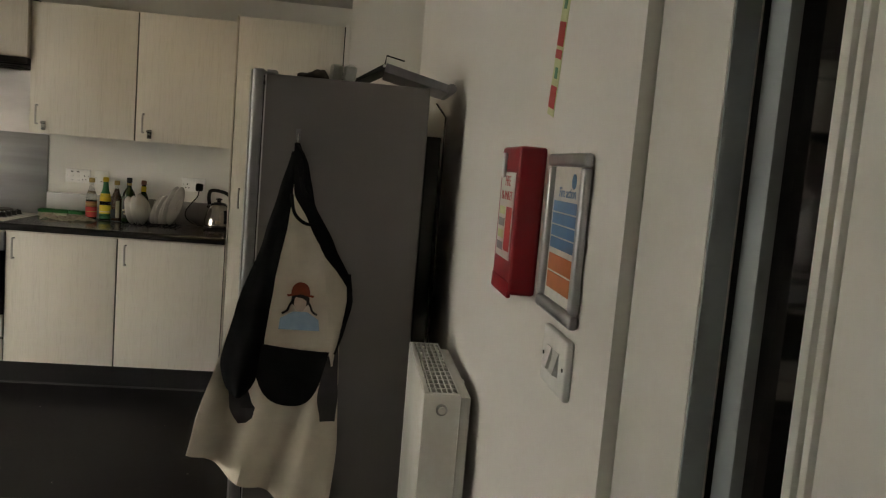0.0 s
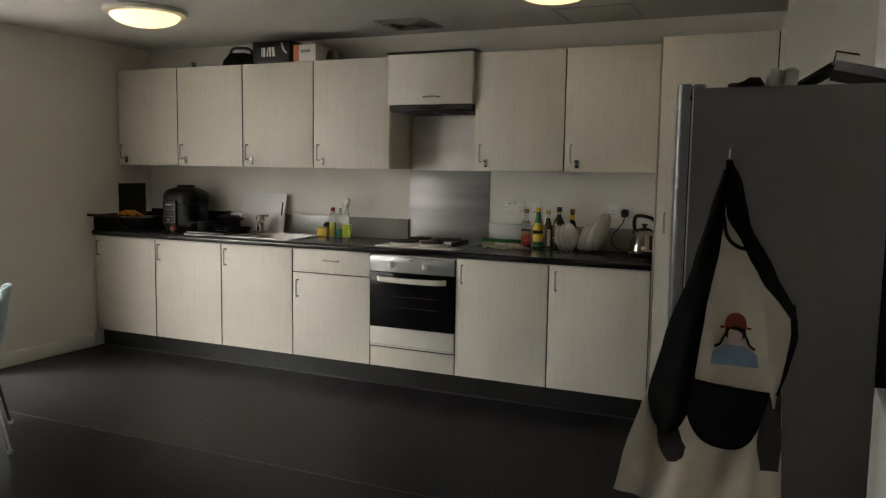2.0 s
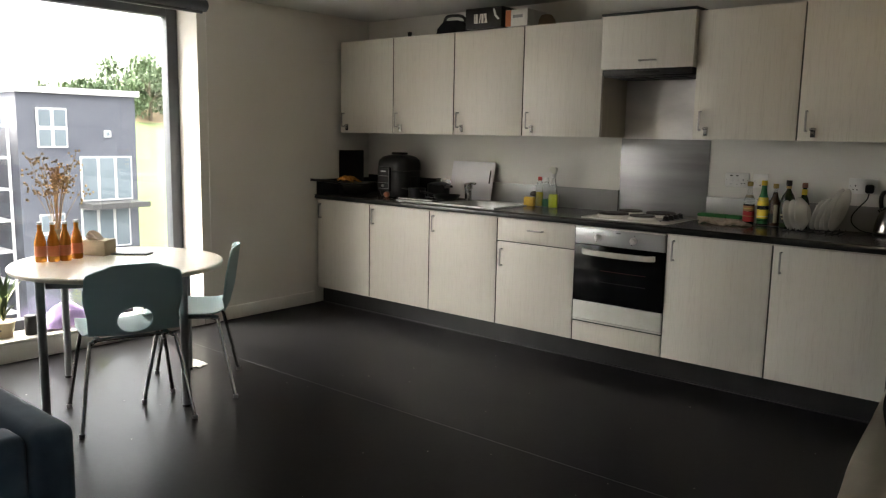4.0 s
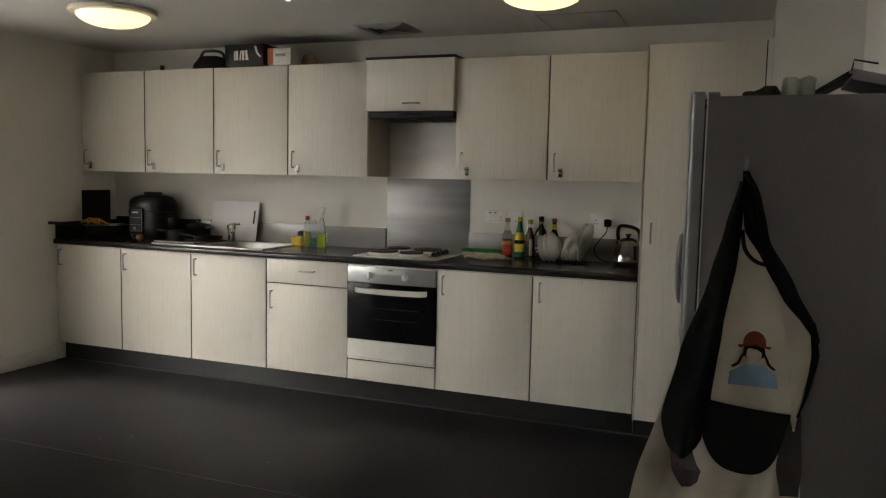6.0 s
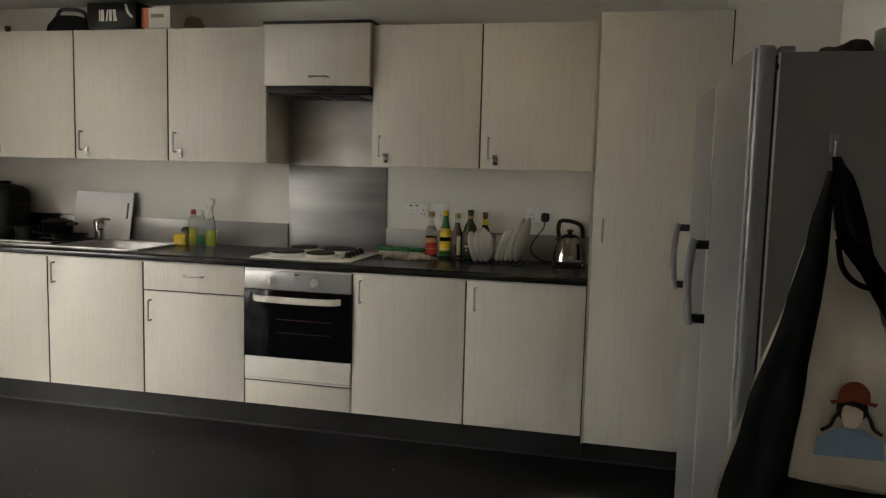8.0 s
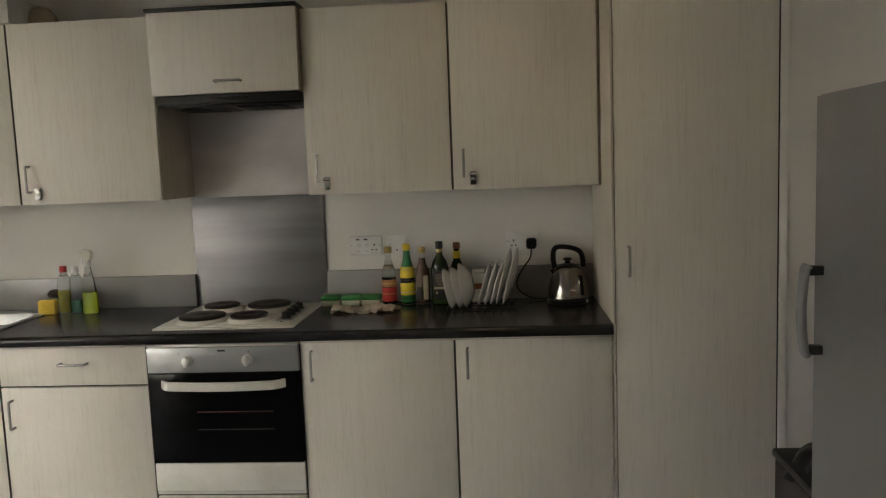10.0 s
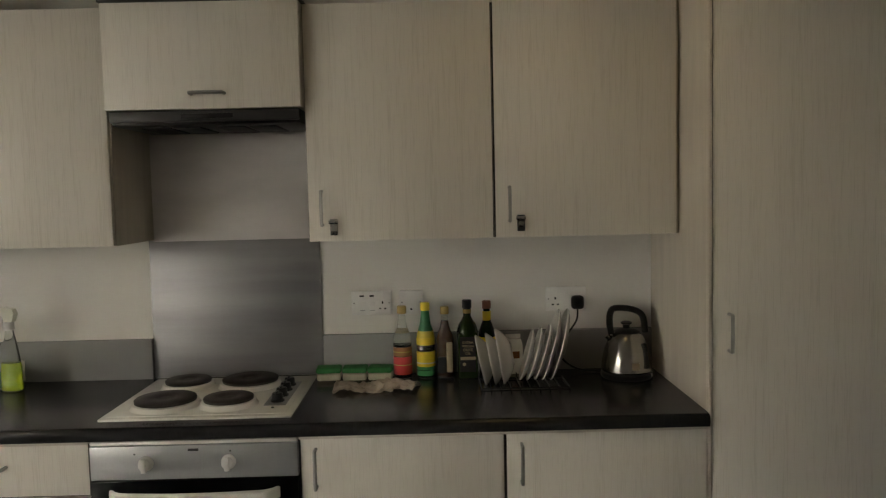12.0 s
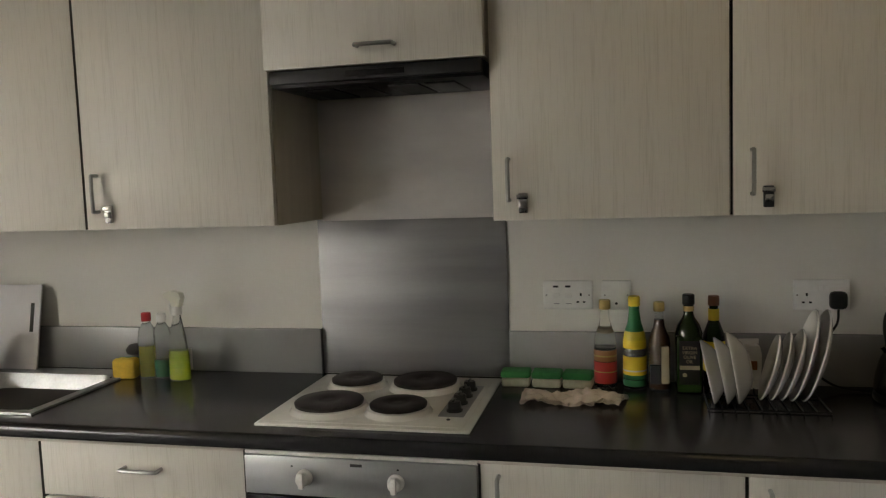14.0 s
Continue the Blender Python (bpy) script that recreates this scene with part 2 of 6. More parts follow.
def sheet(bm, f, nu, nv, thick):
    """A sheet of some thickness over (u, v) in 0..1; f gives its place."""
    def grid(off):
        g = []
        for j in range(nv + 1):
            row = []
            for i in range(nu + 1):
                u, v = i / nu, j / nv
                p = Vector(f(u, v))
                if off:
                    e = 1e-3
                    du = Vector(f(min(u + e, 1), v)) - Vector(f(max(u - e, 0), v))
                    dv = Vector(f(u, min(v + e, 1))) - Vector(f(u, max(v - e, 0)))
                    nn = du.cross(dv)
                    p = p + (nn.normalized() if nn.length > 1e-12 else Vector((0, 1, 0))) * off
                row.append(bm.verts.new(p))
            g.append(row)
        return g
    a, b = grid(0), grid(-thick)
    for j in range(nv):
        for i in range(nu):
            bm.faces.new((a[j][i], a[j][i + 1], a[j + 1][i + 1], a[j + 1][i]))
            bm.faces.new((b[j][i], b[j + 1][i], b[j + 1][i + 1], b[j][i + 1]))
    for i in range(nu):
        bm.faces.new((a[0][i + 1], a[0][i], b[0][i], b[0][i + 1]))
        bm.faces.new((a[nv][i], a[nv][i + 1], b[nv][i + 1], b[nv][i]))
    for j in range(nv):
        bm.faces.new((a[j][0], a[j + 1][0], b[j + 1][0], b[j][0]))
        bm.faces.new((a[j + 1][nu], a[j][nu], b[j][nu], b[j + 1][nu]))
    return bm


def prism(bm, outline, depth, m=None):
    """A flat shape (x, z outline) with thickness along y."""
    m = m or Matrix()
    a = [bm.verts.new(m @ Vector((x, 0, z))) for x, z in outline]
    b = [bm.verts.new(m @ Vector((x, depth, z))) for x, z in outline]
    n = len(a)
    bm.faces.new(a)
    bm.faces.new(b[::-1])
    for i in range(n):
        bm.faces.new((a[(i + 1) % n], a[i], b[i], b[(i + 1) % n]))
    return bm


def oval(cx, cz, rx, rz, n=20):
    return [(cx + rx * math.cos(2 * math.pi * i / n), cz + rz * math.sin(2 * math.pi * i / n)) for i in range(n)]


def mesh_of(name, bm, material, angle=38):
    bmesh.ops.recalc_face_normals(bm, faces=bm.faces[:])
    me = bpy.data.meshes.new(name)
    bm.to_mesh(me)
    bm.free()
    me.materials.append(material)
    me.polygons.foreach_set("use_smooth", [True] * len(me.polygons))
    me.set_sharp_from_angle(angle=radians(angle))
    return me


def part(name, bm, material, parent, label="", at=None):
    ob = new(name, mesh_of(name, bm, material))
    ob.parent = parent
    if at is not None:
        ob.matrix_basis = at
    if label:
        tagged(ob, label)
    return ob


def dark_edges(ob, both=True):
    """Paints gap shade on the upright narrow edges of a board, or on its -x edge alone."""
    me = ob.data
    me.materials.append(M_GAPSHADE)
    for p in me.polygons:
        if p.normal.x < -0.9 or both and p.normal.x > 0.9:
            p.material_index = 1
    return ob


def thing(name, label, category, at=(0, 0, 0), rz=0.0, group=""):
    ob = new(name)
    ob.empty_display_size = 0.1
    ob.matrix_basis = pose(*at, 0, 0, rz)
    return tagged(ob, label, category, group)


def solo(name, bm, material, label, category, at=(0, 0, 0), rz=0.0, group="", kind=""):
    ob = new(name, mesh_of(name, bm, material))
    ob.matrix_basis = pose(*at, 0, 0, rz)
    return tagged(ob, label, category, group, kind)


def structure(name, bm, material, label, category):
    return solo(name, bm, material, label, category, kind="structure")


def lettering(name, words, size, material, parent, at, label=""):
    """Raised flat letters, facing -y before the pose is applied."""
    cu = bpy.data.curves.new(name, "FONT")
    cu.body, cu.size, cu.extrude, cu.align_x = words, size, 0.0002, "CENTER"
    tmp = bpy.data.objects.new(name + "_tmp", cu)
    scene.collection.objects.link(tmp)
    bpy.context.view_layer.update()
    me = bpy.data.meshes.new_from_object(tmp.evaluated_get(bpy.context.evaluated_depsgraph_get()))
    bpy.data.objects.remove(tmp)
    bpy.data.curves.remove(cu)
    me.materials.clear()
    me.materials.append(material)
    ob = new(name, me)
    ob.parent = parent
    ob.matrix_basis = at @ pose(0, 0, 0, 90, 0, 0)
    if label:
        tagged(ob, label)
    return ob


# ---------------------------------------------------------------- the room
XL, XR, YB, YN, ZC = -2.45, 2.80, 0.60, -6.5, 2.35     # left wall, right wall, back wall, far end behind, ceiling
WY0, WY1 = -3.95, -1.08                                   # window opening along the left wall
SILL, WTOP, REV = 0.13, 2.28, 0.29

floor = structure("floor", mesh_box(XL - 0.4, XR + 1.6, YN - 0.2, YB + 0.2, -0.2, 0.0), M_FLOOR,
                  "black slightly glossy vinyl floor with scuffs", "floor")
part("weld_seam", mesh_box(XL + 0.02, XR - 0.05, -1.434, -1.430, 0.0, 0.0009), M_SEAM, floor, "thin grey welded joint")
part("weld_seam", mesh_box(XL + 0.02, XR - 0.05, -3.434, -3.430, 0.0, 0.0009), M_SEAM, floor, "thin grey welded joint")
bm = bmesh.new()
rs = random.Random(4)
for i in range(90):
    x, y, s = rs.uniform(-2.2, 2.3), rs.uniform(-3.3, 0.0), rs.uniform(0.0015, 0.005)
    a = rs.uniform(0, 3.1)
    prof = [(s * 0.9, 0.0), (s, 0.0008), (s * 0.4, 0.0022)]
    lathe(bm, prof, (x, y, 0.0), 5, pose(0, 0, 0, 0, 0, math.degrees(a)), 1.0, rs.uniform(0.3, 1.0))
solo("floor_crumbs", bm, M_SPECK, "small pale crumbs scattered over the black floor", "crumbs", kind="stuff")

structure("wall_back", mesh_box(XL - 0.4, 2.60, YB, YB + 0.15, 0, ZC), M_WALL, "off-white painted wall behind the kitchen units", "wall")
structure("wall_boxing", mesh_box(2.397, XR + 0.15, 0.0, YB + 0.15, 0, ZC), M_WALL, "off-white boxed-out wall beside the tall cupboard", "wall")
structure("wall_right", mesh_box(XR, XR + 0.15, -3.61, -0.0005, 0, ZC), M_WALL, "off-white painted wall beside the fridges", "wall")
structure("wall_right_near", mesh_box(XR, XR + 0.15, YN, -4.62, 0, ZC), M_WALL, "off-white painted wall past the door", "wall")
structure("wall_over_door", mesh_box(XR, XR + 0.15, -4.62, -3.61, 2.14, ZC), M_WALL, "off-white painted wall above the door", "wall")
structure("wall_near", mesh_box(XL - 0.4, XR + 0.15, YN - 0.15, YN, 0, ZC), M_WALL, "off-white painted end wall", "wall")
structure("wall_left", mesh_box(XL - REV - 0.1, XL, WY1, YB, 0, ZC), M_WALL, "off-white painted wall between window and kitchen units", "wall")
structure("wall_left_near", mesh_box(XL - REV - 0.1, XL, YN, WY0, 0, ZC), M_WALL, "off-white painted wall", "wall")
structure("wall_under_window", mesh_box(XL - REV - 0.1, XL, WY0, WY1, 0, SILL - 0.02), M_WALL, "low white wall under the window", "wall")
structure("wall_over_window", mesh_box(XL - REV - 0.1, XL, WY0, WY1, WTOP, ZC), M_WALL, "white wall above the window", "wall")
structure("window_sill", mesh_box(XL - REV + 0.06, XL + 0.012, WY0, WY1, SILL - 0.02, SILL, 0.004), M_GLOSS, "white low window sill board", "sill")
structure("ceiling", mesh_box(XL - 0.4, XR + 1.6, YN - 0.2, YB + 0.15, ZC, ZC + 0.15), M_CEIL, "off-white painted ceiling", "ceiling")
structure("baseboard", mesh_box(XL, XL + 0.015, WY1 - 0.0, -0.03, 0.0, 0.10, 0.004), M_GLOSS, "white gloss painted skirting board", "skirting board")
structure("baseboard", mesh_box(XL, XL + 0.014, WY0, WY1 - 0.002, 0.0, SILL - 0.021, 0.004), M_GLOSS, "white gloss board under the window", "skirting board")
structure("baseboard", mesh_box(XR - 0.015, XR, -3.60, -0.03, 0.0, 0.10, 0.004), M_GLOSS, "white gloss painted skirting board", "skirting board")

# windows in the left wall: anthracite frames, wide panes
FX0, FX1 = -0.04, 0.045


def window(name, y0, y1, bars):
    win = new(name)
    win.matrix_basis = pose(XL - REV, 0, 0)
    tagged(win, "tall wide window with anthracite frame, reaching almost to the floor", "window", kind="structure")
    part("frame_jamb", mesh_box(FX0, FX1, y1 - 0.085, y1 - 0.001, SILL - 0.02, WTOP, 0.004), M_DKFRAME, win)
    part("frame_jamb", mesh_box(FX0, FX1, y0 + 0.001, y0 + 0.085, SILL - 0.02, WTOP, 0.004), M_DKFRAME, win)
    part("frame_head", mesh_box(FX0, FX1, y0 + 0.086, y1 - 0.086, WTOP - 0.08, WTOP - 0.001, 0.004), M_DKFRAME, win)
    part("frame_bottom", mesh_box(FX0, FX1, y0 + 0.086, y1 - 0.086, SILL - 0.02, SILL + 0.06, 0.004), M_DKFRAME, win)
    edges = (y0 + 0.086, *bars, y1 - 0.086)
    for y in bars:
        part("mullion", mesh_box(FX0, FX1, y - 0.04, y + 0.04, SILL + 0.061, WTOP - 0.081, 0.004), M_DKFRAME, win)
    for a, b in zip(edges, edges[1:]):
        p = part("pane", mesh_box(-0.004, 0.002, a - 0.005, b + 0.005, SILL + 0.05, WTOP - 0.07), M_GLASS, win, "clear glass")
        p.visible_shadow = False


window("window_1", WY0, WY1, (-2.78,))

# door in the right wall
door = new("door_1")
door.matrix_basis = pose(0, 0, 0)
tagged(door, "white painted fire door with a dark narrow glass panel and blue-grey edge", "door", kind="structure")
part("door_frame", mesh_box(2.817, 2.95, -3.785, -3.612, 0, 2.13, 0.002), M_GLOSS, door, "white gloss door lining")
part("door_stop", mesh_box(2.8185, 2.843, -3.789, -3.7855, 0, 2.13, 0.001), M_BLUEGREY, door, "blue-grey frame rebate")
# The shaded crack between frame and leaf is painted as a black strip.
part("door_seal", mesh_box(2.846, 2.94, -3.7885, -3.7855, 0, 2.12, 0.001), M_RUBBER, door, "black strip painting the dark crack beside the door leaf")
part("door_edge", mesh_box(2.850, 2.900, -3.825, -3.7895, 0.005, 2.12, 0.002), M_BLUEGREY, door, "blue-grey door edge")
part("glass_panel", mesh_box(2.862, 2.868, -3.916, -3.8255, 0.30, 1.95), M_VISION, door, "dark narrow vision panel")
part("rail", mesh_box(2.850, 2.900, -3.916, -3.8255, 0.005, 0.299, 0.002), M_GLOSS, door)
part("rail", mesh_box(2.850, 2.900, -3.916, -3.8255, 1.951, 2.12, 0.002), M_GLOSS, door)
part("glazing_bead", mesh_box(2.842, 2.900, -3.930, -3.9165, 0.005, 2.12, 0.003), M_GLOSS, door)
part("glazing_bead", mesh_box(2.847, 2.900, -3.940, -3.9305, 0.005, 2.12, 0.002), M_GLOSS, door)
part("door_leaf", mesh_box(2.852, 2.900, -4.60, -3.9405, 0.005, 2.12, 0.003), M_GLOSS, door)
part("door_frame", mesh_box(2.80, 2.95, -4.62, -4.601, 0, 2.13, 0.003), M_GLOSS, door)
structure("wall_corridor", mesh_box(3.9, 4.0, -5.6, -2.6, 0, ZC), M_WALL, "corridor wall beyond the door", "wall")
structure("wall_corridor_end", mesh_box(2.951, 3.899, -2.7, -2.6, 0, ZC), M_WALL, "corridor end wall beyond the door", "wall")
structure("wall_corridor_end", mesh_box(2.951, 3.899, -5.6, -5.5, 0, ZC), M_WALL, "corridor end wall beyond the door", "wall")

# roller blind and its cord
blind = thing("roller_blind", "rolled-up dark grey roller blind above the window", "blind", (XL + 0.055, WY1 + 0.04, 2.262))
bm = lathe(bmesh.new(), [(0.038, 0.0), (0.042, 0.004), (0.042, 0.012), (0.036, 0.02), (0.036, 2.3), (0.04, 2.33)], (0, 0, 0), 20, pose(0, 0, 0, 90, 0, 0))
part("roll", bm, M_DKFRAME, blind)
part("bracket", mesh_box(-0.054, 0.0, -0.004, 0.006, -0.03, 0.06, 0.002), M_DKFRAME, blind)
part("bottom_bar", mesh_box(-0.012, 0.012, -2.3, -0.03, -0.055, -0.036, 0.004), M_DKFRAME, blind)
part("cord", tube(bmesh.new(), [(-0.03, 0.018, -0.03), (-0.035, 0.02, -0.9), (-0.038, 0.022, -1.75)], 0.0022, 6), M_PLASTIC, blind, "white pull cord")

# ceiling lamps, vent, soot
def ceiling_lamp(x, y):
    lamp = thing("ceiling_lamp", "round lit ceiling lamp with opal dome and pale ring", "lamp", (x, y, ZC), group="ceiling lamps")
    part("ring", lathe(bmesh.new(), [(0.20, 0.0), (0.243, -0.004), (0.247, -0.016), (0.24, -0.03), (0.205, -0.036), (0.19, -0.03)], n=48), M_LAMPRING, lamp)
    part("dome", lathe(bmesh.new(), [(0.205 * math.cos(a), -0.030 - 0.075 * math.sin(a)) for a in [i * math.pi / 20 for i in range(10)]], n=48),
         M_LAMP, lamp, "glowing opal dome")


ceiling_lamp(-1.18, -0.70)
ceiling_lamp(1.33, -0.53)

vent = thing("ceiling_vent", "square grey ceiling air vent with slanted blades", "vent", (0.14, 0.24, ZC))
for i in range(4):
    r0 = 0.17 - i * 0.04
    bm = bmesh.new()
    for a in range(4):
        m = pose(0, 0, 0, 0, 0, 90 * a)
        q = [(-r0, -r0, -0.004), (r0, -r0, -0.004), (r0 - 0.026, -r0 + 0.026, -0.014), (-r0 + 0.026, -r0 + 0.026, -0.014)]
        lo = [bm.verts.new(m @ Vector(p)) for p in q]
        hi = [bm.verts.new(m @ (Vector(p) + Vector((0, 0, 0.003)))) for p in q]
        bm.faces.new(lo), bm.faces.new(hi[::-1])
        for k in range(4):
            bm.faces.new((lo[(k + 1) % 4], lo[k], hi[k], hi[(k + 1) % 4]))
    part("blade_ring", bm, M_VENT, vent)
part("backing", mesh_box(-0.13, 0.13, -0.13, 0.13, -0.003, -0.0005), M_DKGREY, vent, "dark vent throat")

hatch = thing("ceiling_hatch", "flush off-white access panel in the ceiling", "hatch", (1.36, 0.33, ZC))
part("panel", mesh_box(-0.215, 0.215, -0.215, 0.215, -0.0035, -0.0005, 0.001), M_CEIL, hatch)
for a in range(4):
    part("frame_bar", mesh_box(-0.2285, 0.2285, -0.230, -0.219, -0.006, -0.0005, 0.001), M_VENT, hatch, at=pose(0, 0, 0, 0, 0, 90 * a))
spot = thing("ceiling_spot", "tiny lit emergency light in the ceiling", "light", (-0.02, -0.66, ZC))
part("bezel", lathe(bmesh.new(), [(0.030, -0.0005), (0.030, -0.004), (0.020, -0.007)], n=24), M_PLASTIC, spot)
part("lens", lathe(bmesh.new(), [(0.013, -0.0072), (0.012, -0.011), (0.006, -0.013)], n=16), glow("cool_led", (0.9, 0.95, 1.0), 0.8), spot, "small glowing lens")

# ---------------------------------------------------------------- kitchen units
BX = (-2.44, -1.83, -1.215, -0.606, 0.0, 0.60, 1.192, 1.778)      # edges of the base units
ZB0, ZB1, ZW0, ZW1 = 0.135, 0.862, 1.412, 2.145                    # base doors, wall doors
YW = 0.25                                                            # face of the wall doors
GAP = 0.0038


def bow_handle(length, upright=True):
    """A slim bent bar on two feet, standing off its face by 28 mm towards -y."""
    h = length / 2
    line = smooth_line([(0, 0, -h), (0, -0.022, -h), (0, -0.0265, -h + 0.001), (0, -0.028, -h + 0.006), (0, -0.029, 0), (0, -0.028, h - 0.006), (0, -0.0265, h - 0.001), (0, -0.022, h), (0, 0, h)], 4)
    bm = tube(bmesh.new(), line, 0.0054, 8)
    if not upright:
        bmesh.ops.rotate(bm, verts=bm.verts, matrix=Matrix.Rotation(radians(90), 3, "Y"))
    return bm


def cabinet_lock(parent, x, z, dark=False):
    """A small bolt lock on the door face, beside the handle."""
    lock = part("lock", mesh_box(x - 0.012, x + 0.012, -0.012, -0.0005, z - 0.026, z + 0.026, 0.003), M_LOCKD if dark else M_LOCK, parent,
                "small dark metal bolt lock" if dark else "small chrome bolt lock")
    part("dial", mesh_box(x - 0.009, x + 0.009, -0.020, -0.0125, z - 0.012, z + 0.006, 0.003), M_LOCK if dark else M_NICKEL, lock)
    part("bolt", mesh_box(x - 0.016, x + 0.014, -0.017, -0.0125, z + 0.010, z + 0.022, 0.002), M_LOCK, lock)
    return lock


def slab(w, z0, z1):
    return mesh_box(GAP, w - GAP, 0, 0.018, z0, z1, 0.0012, 2)


def base_unit(x0, x1, drawer=False):
    w = x1 - x0
    cab = thing("base_cabinet", "pale ash base cabinet with a drawer and a bow-handled door" if drawer else
                "pale ash base cabinet with one bow-handled door", "cabinet", (x0, 0, 0), group="base cabinets")
    part("body", mesh_box(0.001, w - 0.001, 0.022, 0.58, 0.13, 0.868), M_CARC, cab)
    if drawer:
        front = dark_edges(part("drawer_front", slab(w, 0.712, ZB1), M_ASH, cab))
        part("handle", bow_handle(0.105, False), M_NICKEL, front, at=pose(w / 2 + 0.01, 0, 0.80))
        d = dark_edges(part("door", slab(w, ZB0, 0.704), M_ASH, cab))
        part("handle", bow_handle(0.11), M_NICKEL, d, at=pose(0.047, 0, 0.600))
    else:
        d = dark_edges(part("door", slab(w, ZB0, ZB1), M_ASH, cab))
        part("handle", bow_handle(0.11), M_NICKEL, d, at=pose(0.047, 0, 0.775))
    return cab


for i in (0, 1, 2, 5, 6):
    base_unit(BX[i], BX[i + 1])
base_unit(BX[3], BX[4], True)
structure("plinth", mesh_box(XL + 0.02, 1.776, 0.055, 0.10, 0.0, 0.1295), M_PLINTH, "black plinth board under the base units", "plinth")
structure("plinth", mesh_box(1.780, 2.370, 0.055, 0.10, 0.0, 0.095), M_PLINTH, "black plinth board under the tall cupboard", "plinth")
structure("trim", mesh_box(XL + 0.02, 2.369, 0.040, 0.0545, 0.0, 0.008, 0.003), M_SEAM, "grey sealing strip along the plinth", "trim")


def wall_unit(x0, x1, dark, end=False):
    w = x1 - x0
    cab = thing("wall_cabinet", "pale ash wall cabinet with bow handle and small bolt lock", "cabinet", (x0, YW, ZW0), group="wall cabinets")
    part("body", mesh_box(0.001, w - 0.001, 0.020, YB - YW - 0.001, 0.0, ZW1 - ZW0), M_ASH_EDGE, cab)
    d = dark_edges(part("door", slab(w, 0.001, ZW1 - ZW0), M_ASH, cab), not end)
    for x in (0.0,) if end else (0.0, w):
        # A dark strip stands in for the shade behind the door gap.
        part("edge_strip", mesh_box(x - 0.004 if x else 0.0005, x - 0.0005 if x else 0.004, 0.0183, 0.0198, 0.002, ZW1 - ZW0 - 0.002), M_RUBBER, cab, "dark strip painting the shade in the door gap")
    part("handle", bow_handle(0.105), M_NICKEL, d, at=pose(0.047, 0, 0.105))
    cabinet_lock(d, 0.083, 0.045, dark)


WX = (-2.43, -1.825, -1.213, -0.604, 0.0)
for a, b in zip(WX, WX[1:]):
    wall_unit(a, b, a < -2, b == 0.0)
wall_unit(0.606, 1.192, False)
wall_unit(1.192, 1.769, True, True)
structure("trim", mesh_box(1.7705, 1.778, YW + 0.02, YB - 0.001, ZW0, ZW1), M_ASH_EDGE, "pale ash filler strip", "trim")

# cooker hood housing
hood = thing("hood_cabinet", "pale ash flap cabinet over a black cooker hood", "cabinet", (0.002, 0.212, 1.83))
part("body", mesh_box(0.001, 0.601, 0.020, 0.386, 0.002, 0.322), M_ASH_EDGE, hood)
part("top_board", mesh_box(-0.004, 0.606, -0.004, 0.386, 0.323, 0.338, 0.002), M_DKGREY, hood, "dark top edge")
flap = part("flap", mesh_box(0.004, 0.600, 0, 0.018, 0.0, 0.321, 0.0012), M_ASH, hood)
part("handle", bow_handle(0.10, False), M_NICKEL, flap, at=pose(0.32, 0, 0.045))
extractor = thing("cooker_hood", "slim black built-in cooker hood with grille", "cooker hood", (0.304, 0.20, 1.772))
part("visor", mesh_box(-0.292, 0.292, 0.045, 0.385, 0.012, 0.056, 0.004), M_BLACK, extractor)
part("front_bar", mesh_box(-0.292, 0.292, 0.022, 0.044, 0.020, 0.056, 0.006), M_DKGREY, extractor)
for x in (-0.22, -0.12, 0.02, 0.12):
    part("filter", mesh_box(x, x + 0.085, 0.10, 0.32, 0.006, 0.0118, 0.002), M_DKGREY, extractor)
part("switch_slot", mesh_box(-0.07, 0.09, 0.016, 0.0215, 0.028, 0.044, 0.002), M_BLACK, extractor)

# tall cupboard
tall = thing("tall_cupboard", "tall pale ash cupboard with one full-height door", "cupboard", (1.780, 0, 0))
part("body", mesh_box(0.0, 0.589, 0.021, 0.598, 0.10, 2.14), M_ASH_EDGE, tall)
d = dark_edges(part("door", mesh_box(0.010, 0.584, 0.0, 0.018, 0.105, 2.138, 0.0012), M_ASH, tall))
part("handle", bow_handle(0.105), M_NICKEL, d, at=pose(0.058, 0, 1.14))
part("end_panel", mesh_box(-0.0005, 0.0075, -0.004, 0.0205, 0.10, 2.14, 0.001), M_ASH_EDGE, tall)
# The shade in this gap is painted as a solid dark strip.
part("gap_strip", mesh_box(0.5845, 0.5895, 0.002, 0.0205, 0.105, 2.138), M_RUBBER, tall, "dark strip painting the shaded gap beside the door")
structure("trim", mesh_box(2.3705, 2.3965, -0.006, 0.30, 0.02, 2.15, 0.002), M_GLOSS, "white filler strip beside the tall cupboard", "trim")

# worktop with rounded front, cut round the sink
top = thing("worktop", "charcoal laminate worktop with rounded front edge", "worktop", (0, 0, 0.872))
SX0, SX1, SY0, SY1 = -1.60, -0.672, 0.052, 0.545


